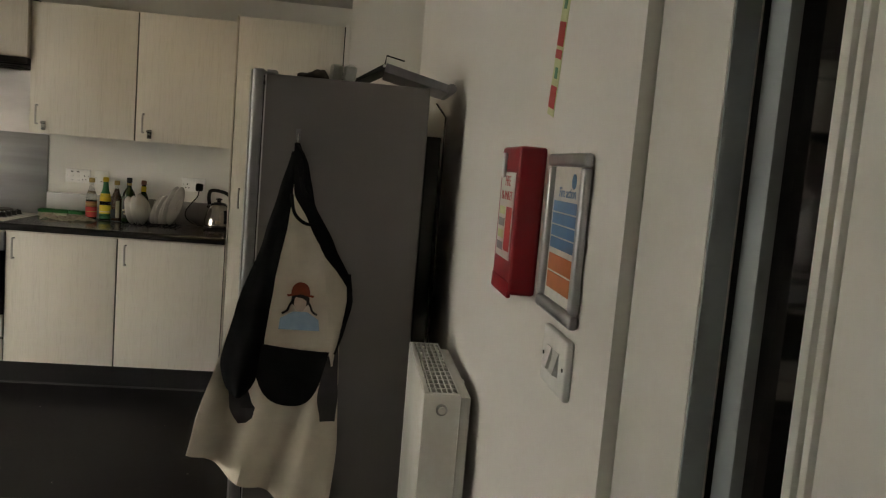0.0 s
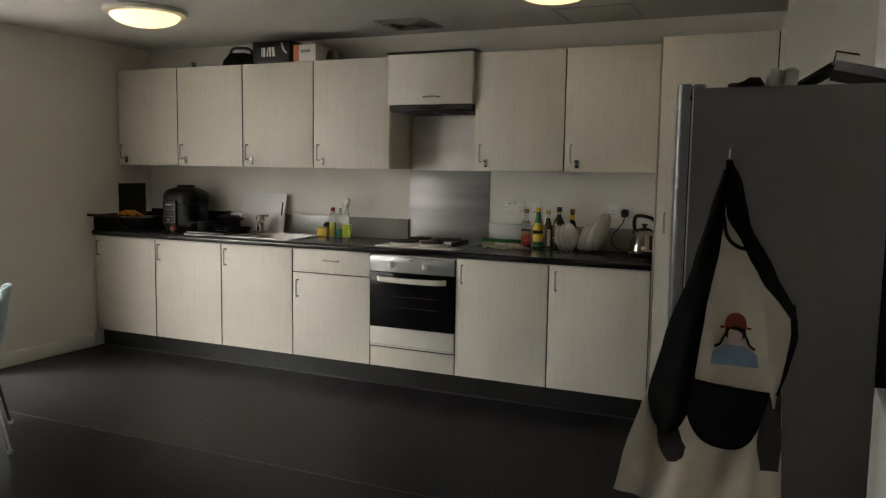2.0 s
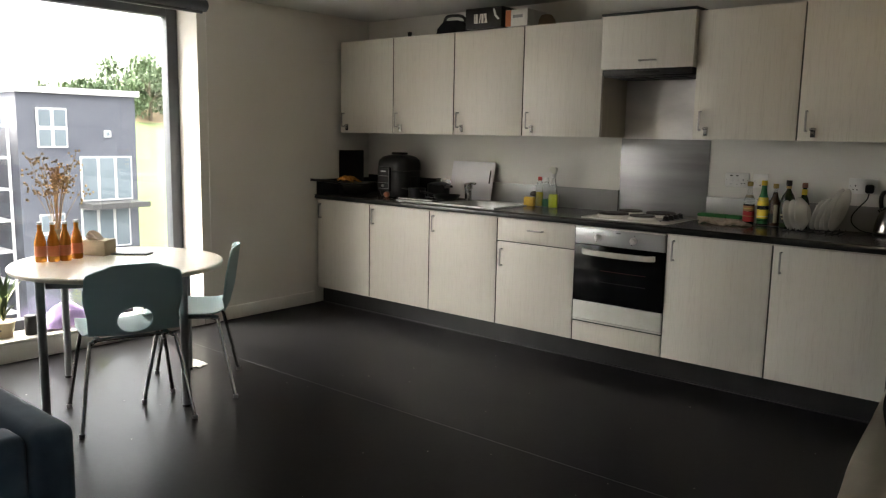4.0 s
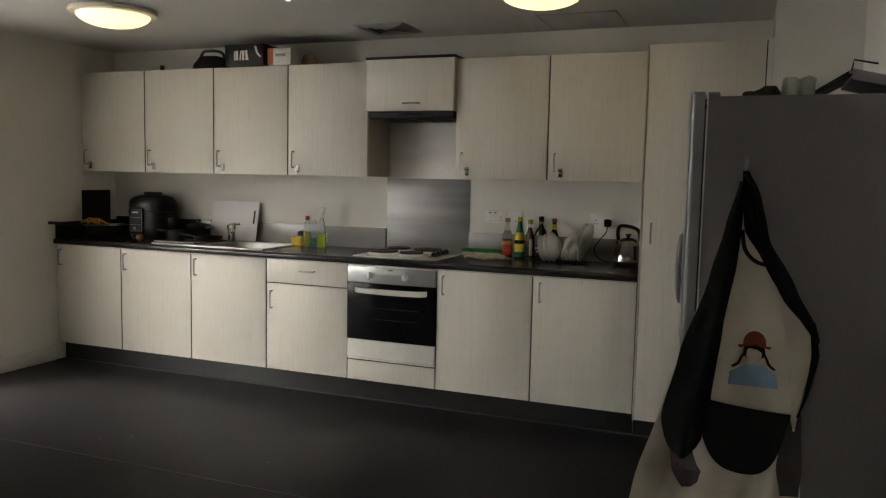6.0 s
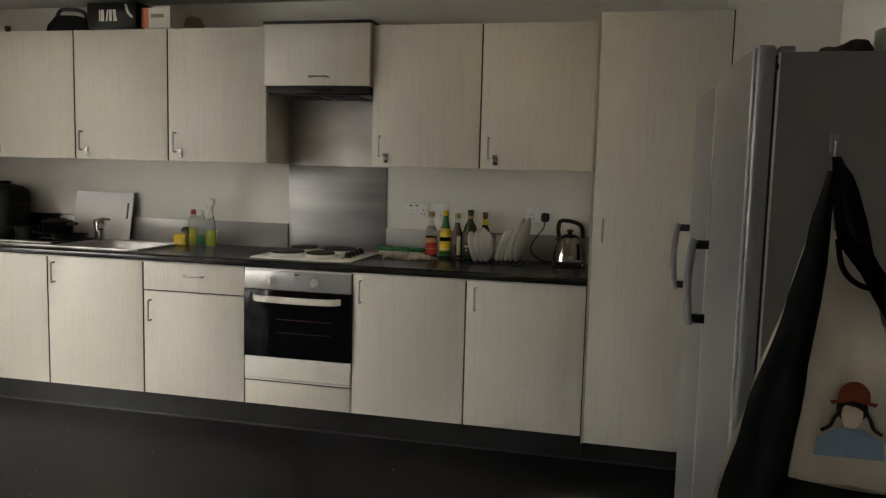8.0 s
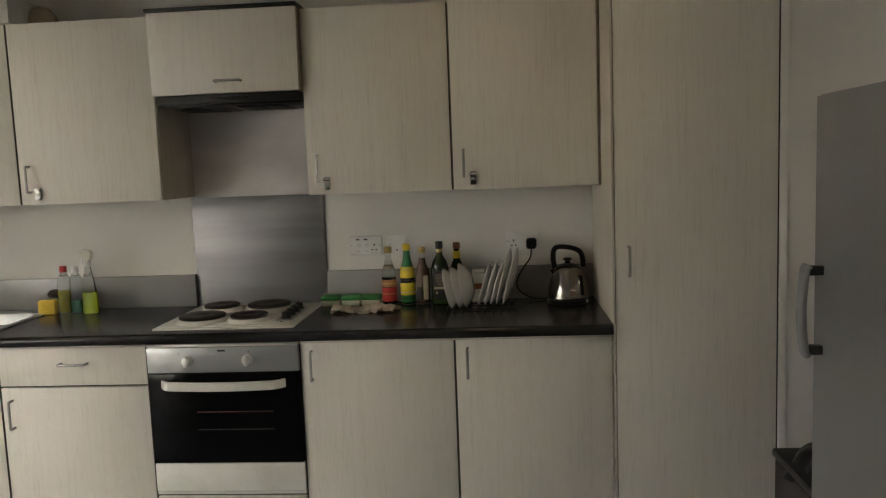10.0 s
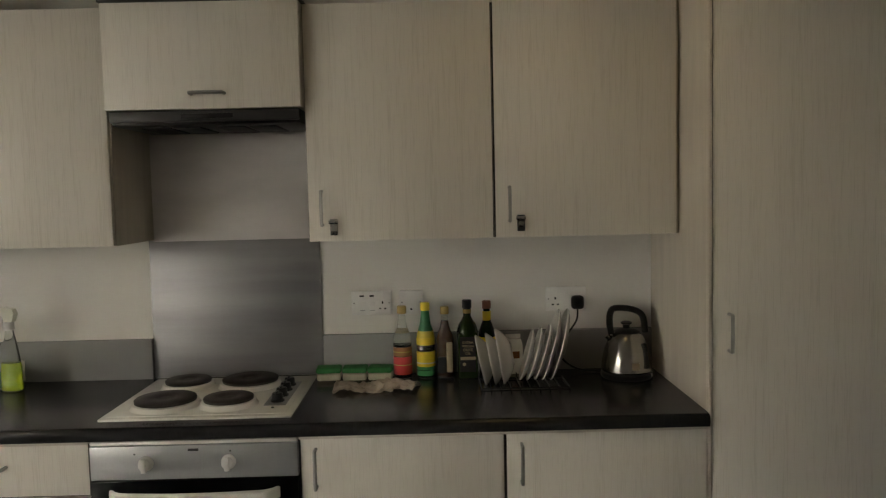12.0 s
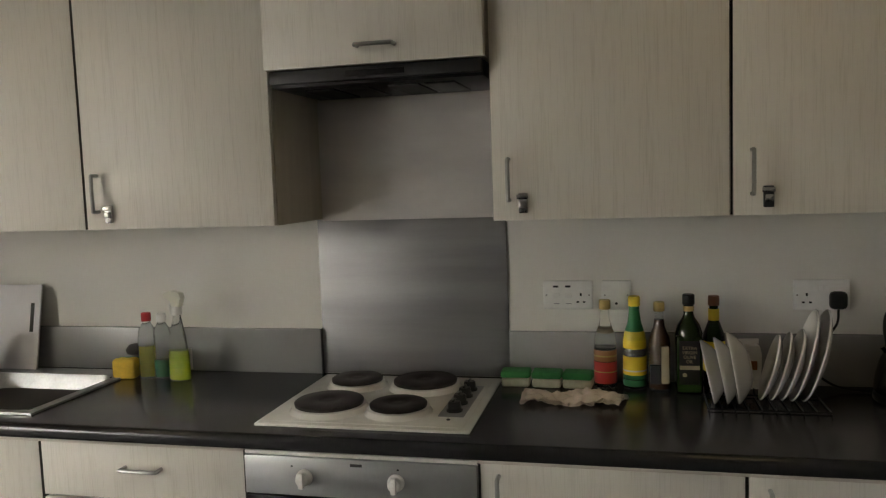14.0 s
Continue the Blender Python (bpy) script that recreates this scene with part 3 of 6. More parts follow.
def worktop_piece(x0, x1, y0, y1, front=True):
    r = 0.018
    prof = [(y1, 0.0), (y1, 0.038)]
    if front:
        prof += [(y0 + r - r * math.sin(a), 0.038 - r + r * math.cos(a)) for a in [i * math.pi / 12 for i in range(7)]] + [(y0 + 0.002, 0.004), (y0 + 0.006, 0.0)]
    else:
        prof += [(y0, 0.038), (y0, 0.0)]
    bm = bmesh.new()
    a = [bm.verts.new((x0, y, z)) for y, z in prof]
    b = [bm.verts.new((x1, y, z)) for y, z in prof]
    bm.faces.new(a), bm.faces.new(b[::-1])
    for k in range(len(a)):
        bm.faces.new((a[k], b[k], b[(k + 1) % len(a)], a[(k + 1) % len(a)]))
    return bm


part("board", worktop_piece(XL + 0.003, SX0 + 0.01, -0.022, 0.599), M_TOP, top)
part("board", worktop_piece(SX0 + 0.0105, SX1 - 0.0105, -0.022, SY0 + 0.01), M_TOP, top)
part("board", worktop_piece(SX0 + 0.0105, SX1 - 0.0105, SY1 - 0.01, 0.599, False), M_TOP, top)
part("board", worktop_piece(SX1 - 0.01, 1.778, -0.022, 0.599), M_TOP, top)
part("edging_strip", mesh_box(XL + 0.01, 0.0, -0.015, 0.018, -0.0085, -0.0005, 0.002), M_ASH_EDGE, top, "pale strip under the front edge")
part("edging_strip", mesh_box(0.60, 1.776, -0.015, 0.018, -0.0085, -0.0005, 0.002), M_ASH_EDGE, top, "pale strip under the front edge")
ups = thing("upstand", "grey laminate upstand along the back of the worktop", "upstand", (0, 0.599, 0.910))
part("board", mesh_box(-1.30, -0.022, -0.018, 0, 0.0005, 0.146, 0.002), M_UPST, ups)
part("board", mesh_box(XL + 0.02, -1.301, -0.018, 0, 0.0005, 0.146, 0.002), M_TOP, ups, "charcoal upstand board")
part("board", mesh_box(0.592, 1.778, -0.018, 0, 0.0005, 0.146, 0.002), M_UPST, ups)
part("side_board", mesh_box(XL + 0.002, XL + 0.0195, -0.60, 0, 0.0005, 0.120, 0.002), M_TOP, ups, "charcoal end board")
part("end_cap", mesh_box(-0.0218, -0.0206, -0.020, 0, 0.0005, 0.148), M_DKGREY, ups, "dark end strip")
splash = thing("splashback", "brushed stainless steel splashback with smears", "splashback", (0, 0.599, 0.912))
part("lower_sheet", mesh_box(-0.020, 0.590, -0.006, 0, 0, 0.497, 0.001), M_STEEL, splash)
part("upper_sheet", mesh_box(0.003, 0.603, -0.016, -0.014, 0.494, 0.865), M_STEEL_LIT, splash)

# sink: drainer on one side, bowl on the other
sink = thing("sink", "inset stainless steel sink with bowl, drainer and mixer tap", "sink", (SX0, SY0, 0.911))
sw, sd = SX1 - SX0, SY1 - SY0
bx0, bx1, by0, by1 = sw - 0.50, sw - 0.030, 0.024, sd - 0.075
bm = bmesh.new()
for a in ((0, bx0, 0, sd), (bx1, sw, 0, sd), (bx0, bx1, 0, by0), (bx0, bx1, by1, sd)):
    box(bm, *a, 0.0, 0.006)
part("rim", bm, M_SINK, sink)
bm = bmesh.new()
loops = []
for inset, z, rr in ((0.0, 0.006, 0.05), (0.006, -0.008, 0.05), (0.030, -0.105, 0.06), (0.065, -0.122, 0.07)):
    ring = []
    x0, x1, y0, y1 = bx0 + inset, bx1 - inset, by0 + inset, by1 - inset
    for cx, cy, s in ((x1 - rr, y1 - rr, 0), (x0 + rr, y1 - rr, 90), (x0 + rr, y0 + rr, 180), (x1 - rr, y0 + rr, 270)):
        for k in range(5):
            a = radians(s + k * 22.5)
            ring.append(bm.verts.new((cx + rr * math.cos(a), cy + rr * math.sin(a), z)))
    loops.append(ring)
for a, b in zip(loops, loops[1:]):
    for k in range(len(a)):
        bm.faces.new((a[k], a[(k + 1) % len(a)], b[(k + 1) % len(a)], b[k]))
bm.faces.new(loops[-1])
part("bowl", bm, M_SINK, sink)
for i in range(6):
    y = 0.09 + i * 0.052
    part("drainer_rib", tube(bmesh.new(), [(0.06, y, 0.0065), (bx0 - 0.05, y, 0.0065)], 0.004, 6), M_SINK, sink)
tx, ty = sw - 0.525, sd - 0.115
tap = part("tap", lathe(bmesh.new(), [(0.031, 0), (0.031, 0.008), (0.027, 0.013), (0.027, 0.085), (0.034, 0.092), (0.034, 0.122), (0.026, 0.130)], (tx, ty, 0.006), 20), M_CHROME, sink, "chrome mixer tap")
part("spout", tube(bmesh.new(), smooth_line([(tx, ty - 0.005, 0.070), (tx + 0.04, ty - 0.05, 0.098), (tx + 0.09, ty - 0.11, 0.106), (tx + 0.10, ty - 0.125, 0.086)], 5), 0.014, 12), M_CHROME, tap)
part("lever", tube(bmesh.new(), [(tx, ty, 0.134), (tx + 0.045, ty - 0.015, 0.140), (tx + 0.085, ty - 0.024, 0.138)], 0.009, 8), M_CHROME, tap)

# oven
M_ELEMENT = mat("oven_element", (0.10, 0.028, 0.024), 0.4, scale=20)
oven = thing("built_in_oven", "built-in electric oven with black glass door and white handle", "oven", (0.0, 0, 0))
part("body", mesh_box(0.004, 0.592, 0.012, 0.56, 0.14, 0.866), M_DKGREY, oven)
part("top_strip", mesh_box(0.003, 0.597, -0.006, 0.0115, 0.856, 0.866, 0.002), M_WHITE, oven)
panel = part("control_panel", mesh_box(0.004, 0.597, -0.012, 0.0115, 0.757, 0.855, 0.003), M_SILVER, oven, "silver grey control panel")
for x in (0.165, 0.400):
    k = part("knob", lathe(bmesh.new(), [(0.021, 0), (0.021, 0.006), (0.017, 0.009), (0.016, 0.022), (0.013, 0.025)], (x, -0.012, 0.805), 20, pose(0, 0, 0, 90, 0, 0)), M_PLASTIC, panel)
    part("grip", mesh_box(x - 0.007, x + 0.007, -0.042, -0.030, 0.785, 0.825, 0.003), M_PLASTIC, panel, "white knob grip")
part("badge", mesh_box(0.285, 0.315, -0.0128, -0.0121, 0.838, 0.845), M_DKGREY, panel)
for x, z in ((0.13, 0.83), (0.15, 0.777), (0.385, 0.777), (0.403, 0.834)):
    part("mark", mesh_box(x, x + 0.005, -0.0127, -0.0121, z, z + 0.004), M_BLACK, panel)
odoor = part("oven_door", mesh_box(0.004, 0.597, -0.014, 0.0115, 0.398, 0.754, 0.003), M_BLKGLASS, oven, "black glass door")
bm = bmesh.new()
rows = []
for k in range(25):
    u = k / 24
    e = min(u, 1 - u) * 24
    off = -0.016 if e < 0.5 else -0.040 if e < 1.5 else -0.049 - 0.007 * math.sin(math.pi * u)
    x = 0.056 + 0.488 * u
    zc = 0.714 - 0.004 * math.sin(math.pi * u)
    rows.append([bm.verts.new((x, off + dy, zc + dz)) for dy, dz in ((0.0, -0.015), (0.0, 0.013), (0.006, 0.016), (0.014, 0.016), (0.014, -0.017), (0.006, -0.018))])
for a, b in zip(rows, rows[1:]):
    for q in range(6):
        bm.faces.new((a[q], a[(q + 1) % 6], b[(q + 1) % 6], b[q]))
bm.faces.new(rows[0][::-1]), bm.faces.new(rows[-1])
part("door_handle", bm, M_WHITE, odoor, "white curved handle")
for z in (0.60, 0.53):
    part("shelf_bar", mesh_box(0.19, 0.49, -0.0148, -0.0141, z, z + 0.004), M_DKGREY if z < 0.55 else M_ELEMENT, odoor)
part("lower_panel", mesh_box(0.004, 0.597, -0.010, 0.0115, 0.282, 0.395, 0.003), M_WHITE, oven, "white enamel lower panel")
part("vent_strip", mesh_box(0.004, 0.597, -0.004, 0.0115, 0.268, 0.279, 0.001), M_WHITE, oven)
part("filler_panel", mesh_box(0.003, 0.597, -0.001, 0.0115, 0.135, 0.258, 0.0015), M_ASH, oven)

# hob
hob = thing("electric_hob", "white enamel electric hob with four dark solid hotplates", "hob", (0.006, 0.045, 0.9105))
bm = mesh_box(0, 0.565, 0, 0.505, 0.0, 0.008, 0.003)
part("plate", bm, M_WHITE, hob)
bm = mesh_box(0.02, 0.545, 0.02, 0.485, 0.0081, 0.0105, 0.0015)
part("pan", bm, M_WHITE, hob, "raised white hob pan")
for x, y, r in ((0.155, 0.135, 0.092), (0.150, 0.375, 0.075), (0.360, 0.375, 0.092), (0.350, 0.130, 0.075)):
    part("collar", lathe(bmesh.new(), [(r + 0.016, 0.0106), (r + 0.012, 0.014), (r + 0.008, 0.024), (r + 0.001, 0.026)], (x, y, 0), 40), M_WHITE, hob)
    part("hotplate", lathe(bmesh.new(), [(r, 0.0261), (r + 0.001, 0.034), (r - 0.003, 0.037), (0.030, 0.037), (0.026, 0.0345), (0.012, 0.0345)], (x, y, 0), 40), M_IRON, hob, "dark cast iron hotplate")
part("knob_panel", mesh_box(0.462, 0.530, 0.10, 0.40, 0.0106, 0.0118, 0.0005), M_GREY, hob, "grey knob strip")
for i in range(4):
    y = 0.15 + i * 0.068
    k = part("knob", lathe(bmesh.new(), [(0.022, 0.0119), (0.022, 0.016), (0.018, 0.019), (0.0165, 0.035), (0.014, 0.038)], (0.496, y, 0), 20), M_BLACK, hob, "black control knob")
    part("pointer", mesh_box(0.493, 0.499, y - 0.016, y + 0.016, 0.0385, 0.043, 0.002), M_BLACK, k)
part("pilot_light", lathe(bmesh.new(), [(0.005, 0.0106), (0.005, 0.013), (0.003, 0.014)], (0.496, 0.075, 0), 10), M_DKGREY, hob)

# ---------------------------------------------------------------- fridges
def tall_fridge(y0, y1, hy, label):
    """Stands with its back to the right wall; the door faces -x."""
    fr = thing("fridge", label, "fridge", (0, 0, 0), group="tall fridges")
    part("body", mesh_box(2.2055, 2.688, y0, y1, 0.02, 1.640, 0.006), M_FRIDGE, fr)
    bm = bmesh.new()
    n, prof = 10, []
    for i in range(7):
        q = i * math.pi / 12
        prof.append((2.183 - 0.020 * math.sin(q), y0 + 0.020 - 0.020 * math.cos(q)))
    for i in range(1, n + 1):
        t = i / n
        bow = 0.014 * (1 - (2 * t - 1) ** 2)
        prof.append((2.163 - bow, y0 + 0.020 + (y1 - y0 - 0.022) * t))
    prof += [(2.199, y1 - 0.002), (2.199, y0)]
    a = [bm.verts.new((x, y, 0.06)) for x, y in prof]
    b = [bm.verts.new((x, y, 1.648)) for x, y in prof]
    bm.faces.new(a), bm.faces.new(b[::-1])
    for k in range(len(a)):
        bm.faces.new((a[k], b[k], b[(k + 1) % len(a)], a[(k + 1) % len(a)]))
    dr = part("fridge_door", bm, M_FRDOOR, fr, "silver bowed door")
    # Highlight of the rounded door edge, painted as a narrow pale strip.
    part("edge_trim", mesh_box(2.1605, 2.1665, y0 + 0.0065, y0 + 0.0125, 0.06, 1.648, 0.002), M_TRIM_GLINT, dr, "pale strip painting the highlight on the rounded door edge")
    part("cap", mesh_box(2.170, 2.198, y0 + 0.004, y1 - 0.004, 1.6485, 1.6525, 0.0015), M_FRSIDE, dr, "grey top cap")
    part("corner_trim", mesh_box(2.2045, 2.2085, y0 - 0.0015, y0 + 0.004, 0.03, 1.638, 0.001), M_TRIM_GLINT, fr, "pale metal corner strip")
    part("catch", mesh_box(2.199, 2.206, y0 - 0.003, y0 + 0.009, 1.605, 1.618, 0.002), M_BLACK, fr)
    part("gasket", mesh_box(2.1992, 2.2053, y0 + 0.01, y1 - 0.01, 0.06, 1.635, 0.002), M_RUBBER, fr, "black door seal")
    part("hinge_cap", mesh_box(2.207, 2.235, y0 + 0.01, y0 + 0.06, 1.6405, 1.652, 0.003), M_GREY, fr)
    h = part("handle", tube(bmesh.new(), smooth_line([(2.124, hy, 1.012), (2.116, hy, 1.03), (2.109, hy, 1.12), (2.116, hy, 1.22), (2.124, hy, 1.238)], 5), 0.011, 10), M_GREY, dr,
             "grey curved pull handle")
    bar_mesh = h.data
    for v in bar_mesh.vertices:
        v.co.y = hy + (v.co.y - hy) * 1.7
    for z in (1.027, 1.225):
        part("mount", mesh_box(2.118, 2.160, hy - 0.012, hy + 0.012, z - 0.012, z + 0.012, 0.004), M_BLACK, h, "black handle mount")
    part("kick_panel", mesh_box(2.23, 2.26, y0 + 0.01, y1 - 0.01, 0.001, 0.0195), M_BLACK, fr)
    for x in (2.28, 2.64):
        for y in (y0 + 0.05, y1 - 0.05):
            part("foot", lathe(bmesh.new(), [(0.02, 0.0), (0.02, 0.019)], (x, y, 0), 12), M_BLACK, fr)
    part("back_coil", mesh_box(2.6905, 2.735, y0 + 0.03, y1 - 0.03, 0.10, 1.50, 0.004), M_BLACK, fr, "black condenser back")
    part("pipe", tube(bmesh.new(), [(2.742, y0 + 0.02, 0.12), (2.742, y0 + 0.02, 1.56), (2.71, y0 + 0.02, 1.60)], 0.003, 6), M_DKGREY, fr)


tall_fridge(-2.135, -1.493, -1.570, "tall grey fridge with an apron hanging on its side")
tall_fridge(-1.486, -0.845, -0.905, "tall grey fridge standing beside another one")

# ---------------------------------------------------------------- dining corner
def chair(at, rz):
    """A one-piece plastic shell on four splayed tube legs; faces +y."""
    ch = thing("dining_chair", "pale blue plastic shell chair with a round hole in the back", "chair", at, rz, group="chairs round the table")
    side = smooth_line([(0, 0.235, 0.430), (0, 0.20, 0.447), (0, 0.05, 0.442), (0, -0.11, 0.437), (0, -0.185, 0.462), (0, -0.222, 0.53), (0, -0.240, 0.64), (0, -0.258, 0.755), (0, -0.266, 0.798)], 6)
    halfw = [0.19, 0.215, 0.228, 0.222, 0.205, 0.205, 0.222, 0.215, 0.125]
    nv, nu = len(side) - 1, 26
    bm = bmesh.new()
    rows = []
    for j, p in enumerate(side):
        t = j / nv * (len(halfw) - 1)
        k = min(int(t), len(halfw) - 2)
        f = t - k
        f = f * f * (3 - 2 * f)
        w = halfw[k] * (1 - f) + halfw[k + 1] * f
        row = []
        for i in range(nu + 1):
            u = 2 * i / nu - 1
            lift = 0.018 * u * u * (1 if j < nv * 0.5 else 0)
            wrap = 0.045 * u * u * (1 if j > nv * 0.5 else 0) * min(1, (j - nv * 0.5) / 6)
            drop = 0.02 * u ** 4 * (1 if j > nv * 0.8 else 0)
            row.append(bm.verts.new((w * u, p.y + wrap, p.z + lift - drop)))
        rows.append(row)
    hole = []
    for j in range(nv):
        for i in range(nu):
            c = [rows[j][i], rows[j][i + 1], rows[j + 1][i + 1], rows[j + 1][i]]
            mid = sum((v.co for v in c), Vector()) / 4
            if j > nv * 0.42 and (mid.x / 0.078) ** 2 + ((mid.z - 0.525) / 0.062) ** 2 < 1:
                hole += c
                continue
            bm.faces.new(c)
    for v in set(hole):
        if v.link_faces:
            q = math.hypot(v.co.x / 0.080, (v.co.z - 0.525) / 0.064)
            if q > 1e-4:
                v.co.x, v.co.z = v.co.x / q, 0.525 + (v.co.z - 0.525) / q
        else:
            bm.verts.remove(v)
    shell = part("seat_shell", bm, M_CHAIR, ch)
    sm = shell.modifiers.new("thickness", "SOLIDIFY")
    sm.thickness, sm.offset = 0.007, 0
    fr = part("seat_frame", tube(bmesh.new(), smooth_line([(-0.17, -0.15, 0.425), (-0.15, 0.0, 0.425), (-0.16, 0.15, 0.425)], 4), 0.010, 8), M_CHROME, ch)
    part("seat_frame", tube(bmesh.new(), smooth_line([(0.17, -0.15, 0.425), (0.15, 0.0, 0.425), (0.16, 0.15, 0.425)], 4), 0.010, 8), M_CHROME, ch)
    part("cross_bar", tube(bmesh.new(), [(-0.16, 0.1, 0.422), (0.16, 0.1, 0.422)], 0.009, 8), M_CHROME, ch)
    part("cross_bar", tube(bmesh.new(), [(-0.16, -0.12, 0.422), (0.16, -0.12, 0.422)], 0.009, 8), M_CHROME, ch)
    for sx in (-1, 1):
        for sy, fy in ((-1, -0.235), (1, 0.225)):
            leg = part("leg", tube(bmesh.new(), smooth_line([(sx * 0.15, sy * 0.10, 0.424), (sx * 0.185, sy * 0.145, 0.415), (sx * 0.20, sy * 0.155, 0.38), (sx * 0.255, fy, 0.012)], 5), 0.0105, 10), M_CHROME, ch)
            part("foot_cap", lathe(bmesh.new(), [(0.012, 0.0), (0.014, 0.004), (0.013, 0.02)], (sx * 0.256, fy, 0.0), 10), M_GREY, leg)


chair((-1.128, -2.367, 0), 72)
chair((-1.28, -1.915, 0), 143)

TX, TY, TZ = -1.465, -2.22, 0.715
table = thing("dining_table", "round dining table with pale maple top and four grey tube legs", "table", (TX, TY, 0), 56.7)
part("tabletop", lathe(bmesh.new(), [(0.516, -0.027), (0.526, -0.024), (0.53, -0.016), (0.53, -0.006), (0.524, 0.0)], (0, 0, TZ), 72), M_TABLE, table)
for sx in (-1, 1):
    for sy in (-1, 1):
        leg = part("leg", lathe(bmesh.new(), [(0.020, 0.012), (0.021, TZ - 0.06), (0.021, TZ - 0.0275)], (sx * 0.327, sy * 0.327, 0), 18), M_LEG, table)
        part("foot_cap", lathe(bmesh.new(), [(0.022, 0.0), (0.022, 0.0119)], (sx * 0.327, sy * 0.327, 0), 14), M_BLACK, leg)
for a in range(4):
    part("rail", mesh_box(-0.30, 0.30, 0.314, 0.340, TZ - 0.075, TZ - 0.028, 0.003), M_LEG, table, at=pose(0, 0, 0, 0, 0, 90 * a))

sofa = thing("sofa", "low slate-blue fabric sofa with square arms", "sofa", (0, 0, 0))
part("back", mesh_box(0.50, 0.62, -5.15, -3.535, 0.06, 0.70, 0.03, 4), M_SOFA, sofa)
part("arm", mesh_box(-0.16, 0.62, -3.53, -3.425, 0.06, 0.70, 0.03, 4), M_SOFA, sofa)
part("arm", mesh_box(-0.16, 0.62, -5.26, -5.155, 0.06, 0.70, 0.03, 4), M_SOFA, sofa)
part("seat_base", mesh_box(-0.15, 0.495, -5.15, -3.535, 0.06, 0.27, 0.02, 3), M_SOFA, sofa)
for y in (-5.145, -4.34):
    part("seat_cushion", mesh_box(-0.17, 0.495, y, y + 0.80, 0.275, 0.42, 0.035, 4), M_SOFA, sofa)
for x in (-0.1, 0.56):
    for y in (-5.2, -3.48):
        part("leg", lathe(bmesh.new(), [(0.018, 0), (0.022, 0.059)], (x, y, 0), 12), M_BLACK, sofa)

# ---------------------------------------------------------------- things on the right wall
rad = thing("radiator", "white panel radiator with top grille on the wall", "radiator", (0, 0, 0))
RX0, RX1, RY0, RY1, RZ0, RZ1 = 2.672, 2.755, -2.80, -2.30, 0.14, 0.909
part("front_panel", mesh_box(RX0, RX0 + 0.016, RY0 + 0.012, RY1 - 0.012, RZ0, RZ1 - 0.01, 0.006), M_WHITE, rad)
part("rear_panel", mesh_box(RX1 - 0.012, RX1, RY0 + 0.012, RY1 - 0.012, RZ0, RZ1 - 0.01, 0.004), M_WHITE, rad)
for y in (RY0, RY1 - 0.010):
    part("end_panel", mesh_box(RX0 - 0.001, RX1 + 0.001, y, y + 0.010, RZ0 - 0.01, RZ1, 0.004), M_WHITE, rad)
grille = part("grille", mesh_box(RX0, RX0 + 0.012, RY0 + 0.0105, RY1 - 0.0105, RZ1 - 0.009, RZ1 + 0.001, 0.002), M_WHITE, rad, "white top grille")
for i in range(1, 7):
    x = RX0 + 0.004 + i * (RX1 - RX0 - 0.008) / 6
    part("bar", mesh_box(x - 0.002, x + 0.002, RY0 + 0.0105, RY1 - 0.0105, RZ1 - 0.008, RZ1, 0.001), M_WHITE, grille)
for i in range(14):
    y = RY0 + 0.011 + i * (RY1 - RY0 - 0.022) / 13
    part("bar", mesh_box(RX0 + 0.012, RX1 - 0.001, y - 0.003, y + 0.003, RZ1 - 0.0085, RZ1 - 0.0005, 0.001), M_WHITE, grille)
part("wall_panel", mesh_box(RX1 + 0.003, 2.782, RY0 + 0.02, RY1 - 0.02, RZ0 + 0.02, RZ1 - 0.012, 0.004), M_WHITE, rad, "rear convector panel")
part("convector", mesh_box(RX0 + 0.03, RX1 - 0.025, RY0 + 0.03, RY1 - 0.03, RZ0 + 0.02, RZ1 - 0.06), M_DKGREY, rad)
cap = part("valve_cap", lathe(bmesh.new(), [(0.0135, 0), (0.0135, 0.004), (0.010, 0.006)], ((RX0 + RX1) / 2, RY0, RZ1 - 0.036), 20, pose(0, 0, 0, 90, 0, 0)), M_NICKEL, rad, "brass-grey air valve cap")
part("plug", lathe(bmesh.new(), [(0.0085, 0.0061), (0.0085, 0.0085)], ((RX0 + RX1) / 2, RY0, RZ1 - 0.036), 16, pose(0, 0, 0, 90, 0, 0)), M_WHITE, cap)
for z in (0.25, 0.85):
    part("wall_bracket", mesh_box(2.7825, XR, -2.56, -2.53, z - 0.02, z + 0.02), M_WHITE, rad)
part("pipe", tube(bmesh.new(), [(2.70, RY1 + 0.03, 0.0), (2.70, RY1 + 0.03, 0.19), (2.70, RY1 - 0.005, 0.20)], 0.0075, 8), M_WHITE, rad)

FIRE = pose(XR, -3.208, 1.207, 0, 0, 0)
blanket = thing("fire_blanket_case", "red plastic fire blanket case with white instruction label", "fire blanket", (XR, -3.208, 1.207))
part("case", mesh_box(-0.046, 0, 0.0, 0.158, 0.0, 0.251, 0.006, 3), M_RED, blanket)
part("cover_lip", mesh_box(-0.048, -0.040, 0.004, 0.154, -0.006, 0.022, 0.003), M_RED, blanket)
lab = part("label", mesh_box(-0.0472, -0.0462, 0.018, 0.138, 0.056, 0.206), M_PAPER, blanket, "white instruction label")
for k, (w, z) in enumerate((("FIRE", 0.182), ("BLANKET", 0.158))):
    lettering("lettering", w, 0.026 if k == 0 else 0.022, M_REDPAPER, lab, pose(-0.0474, 0.078, z, 0, 0, -90))
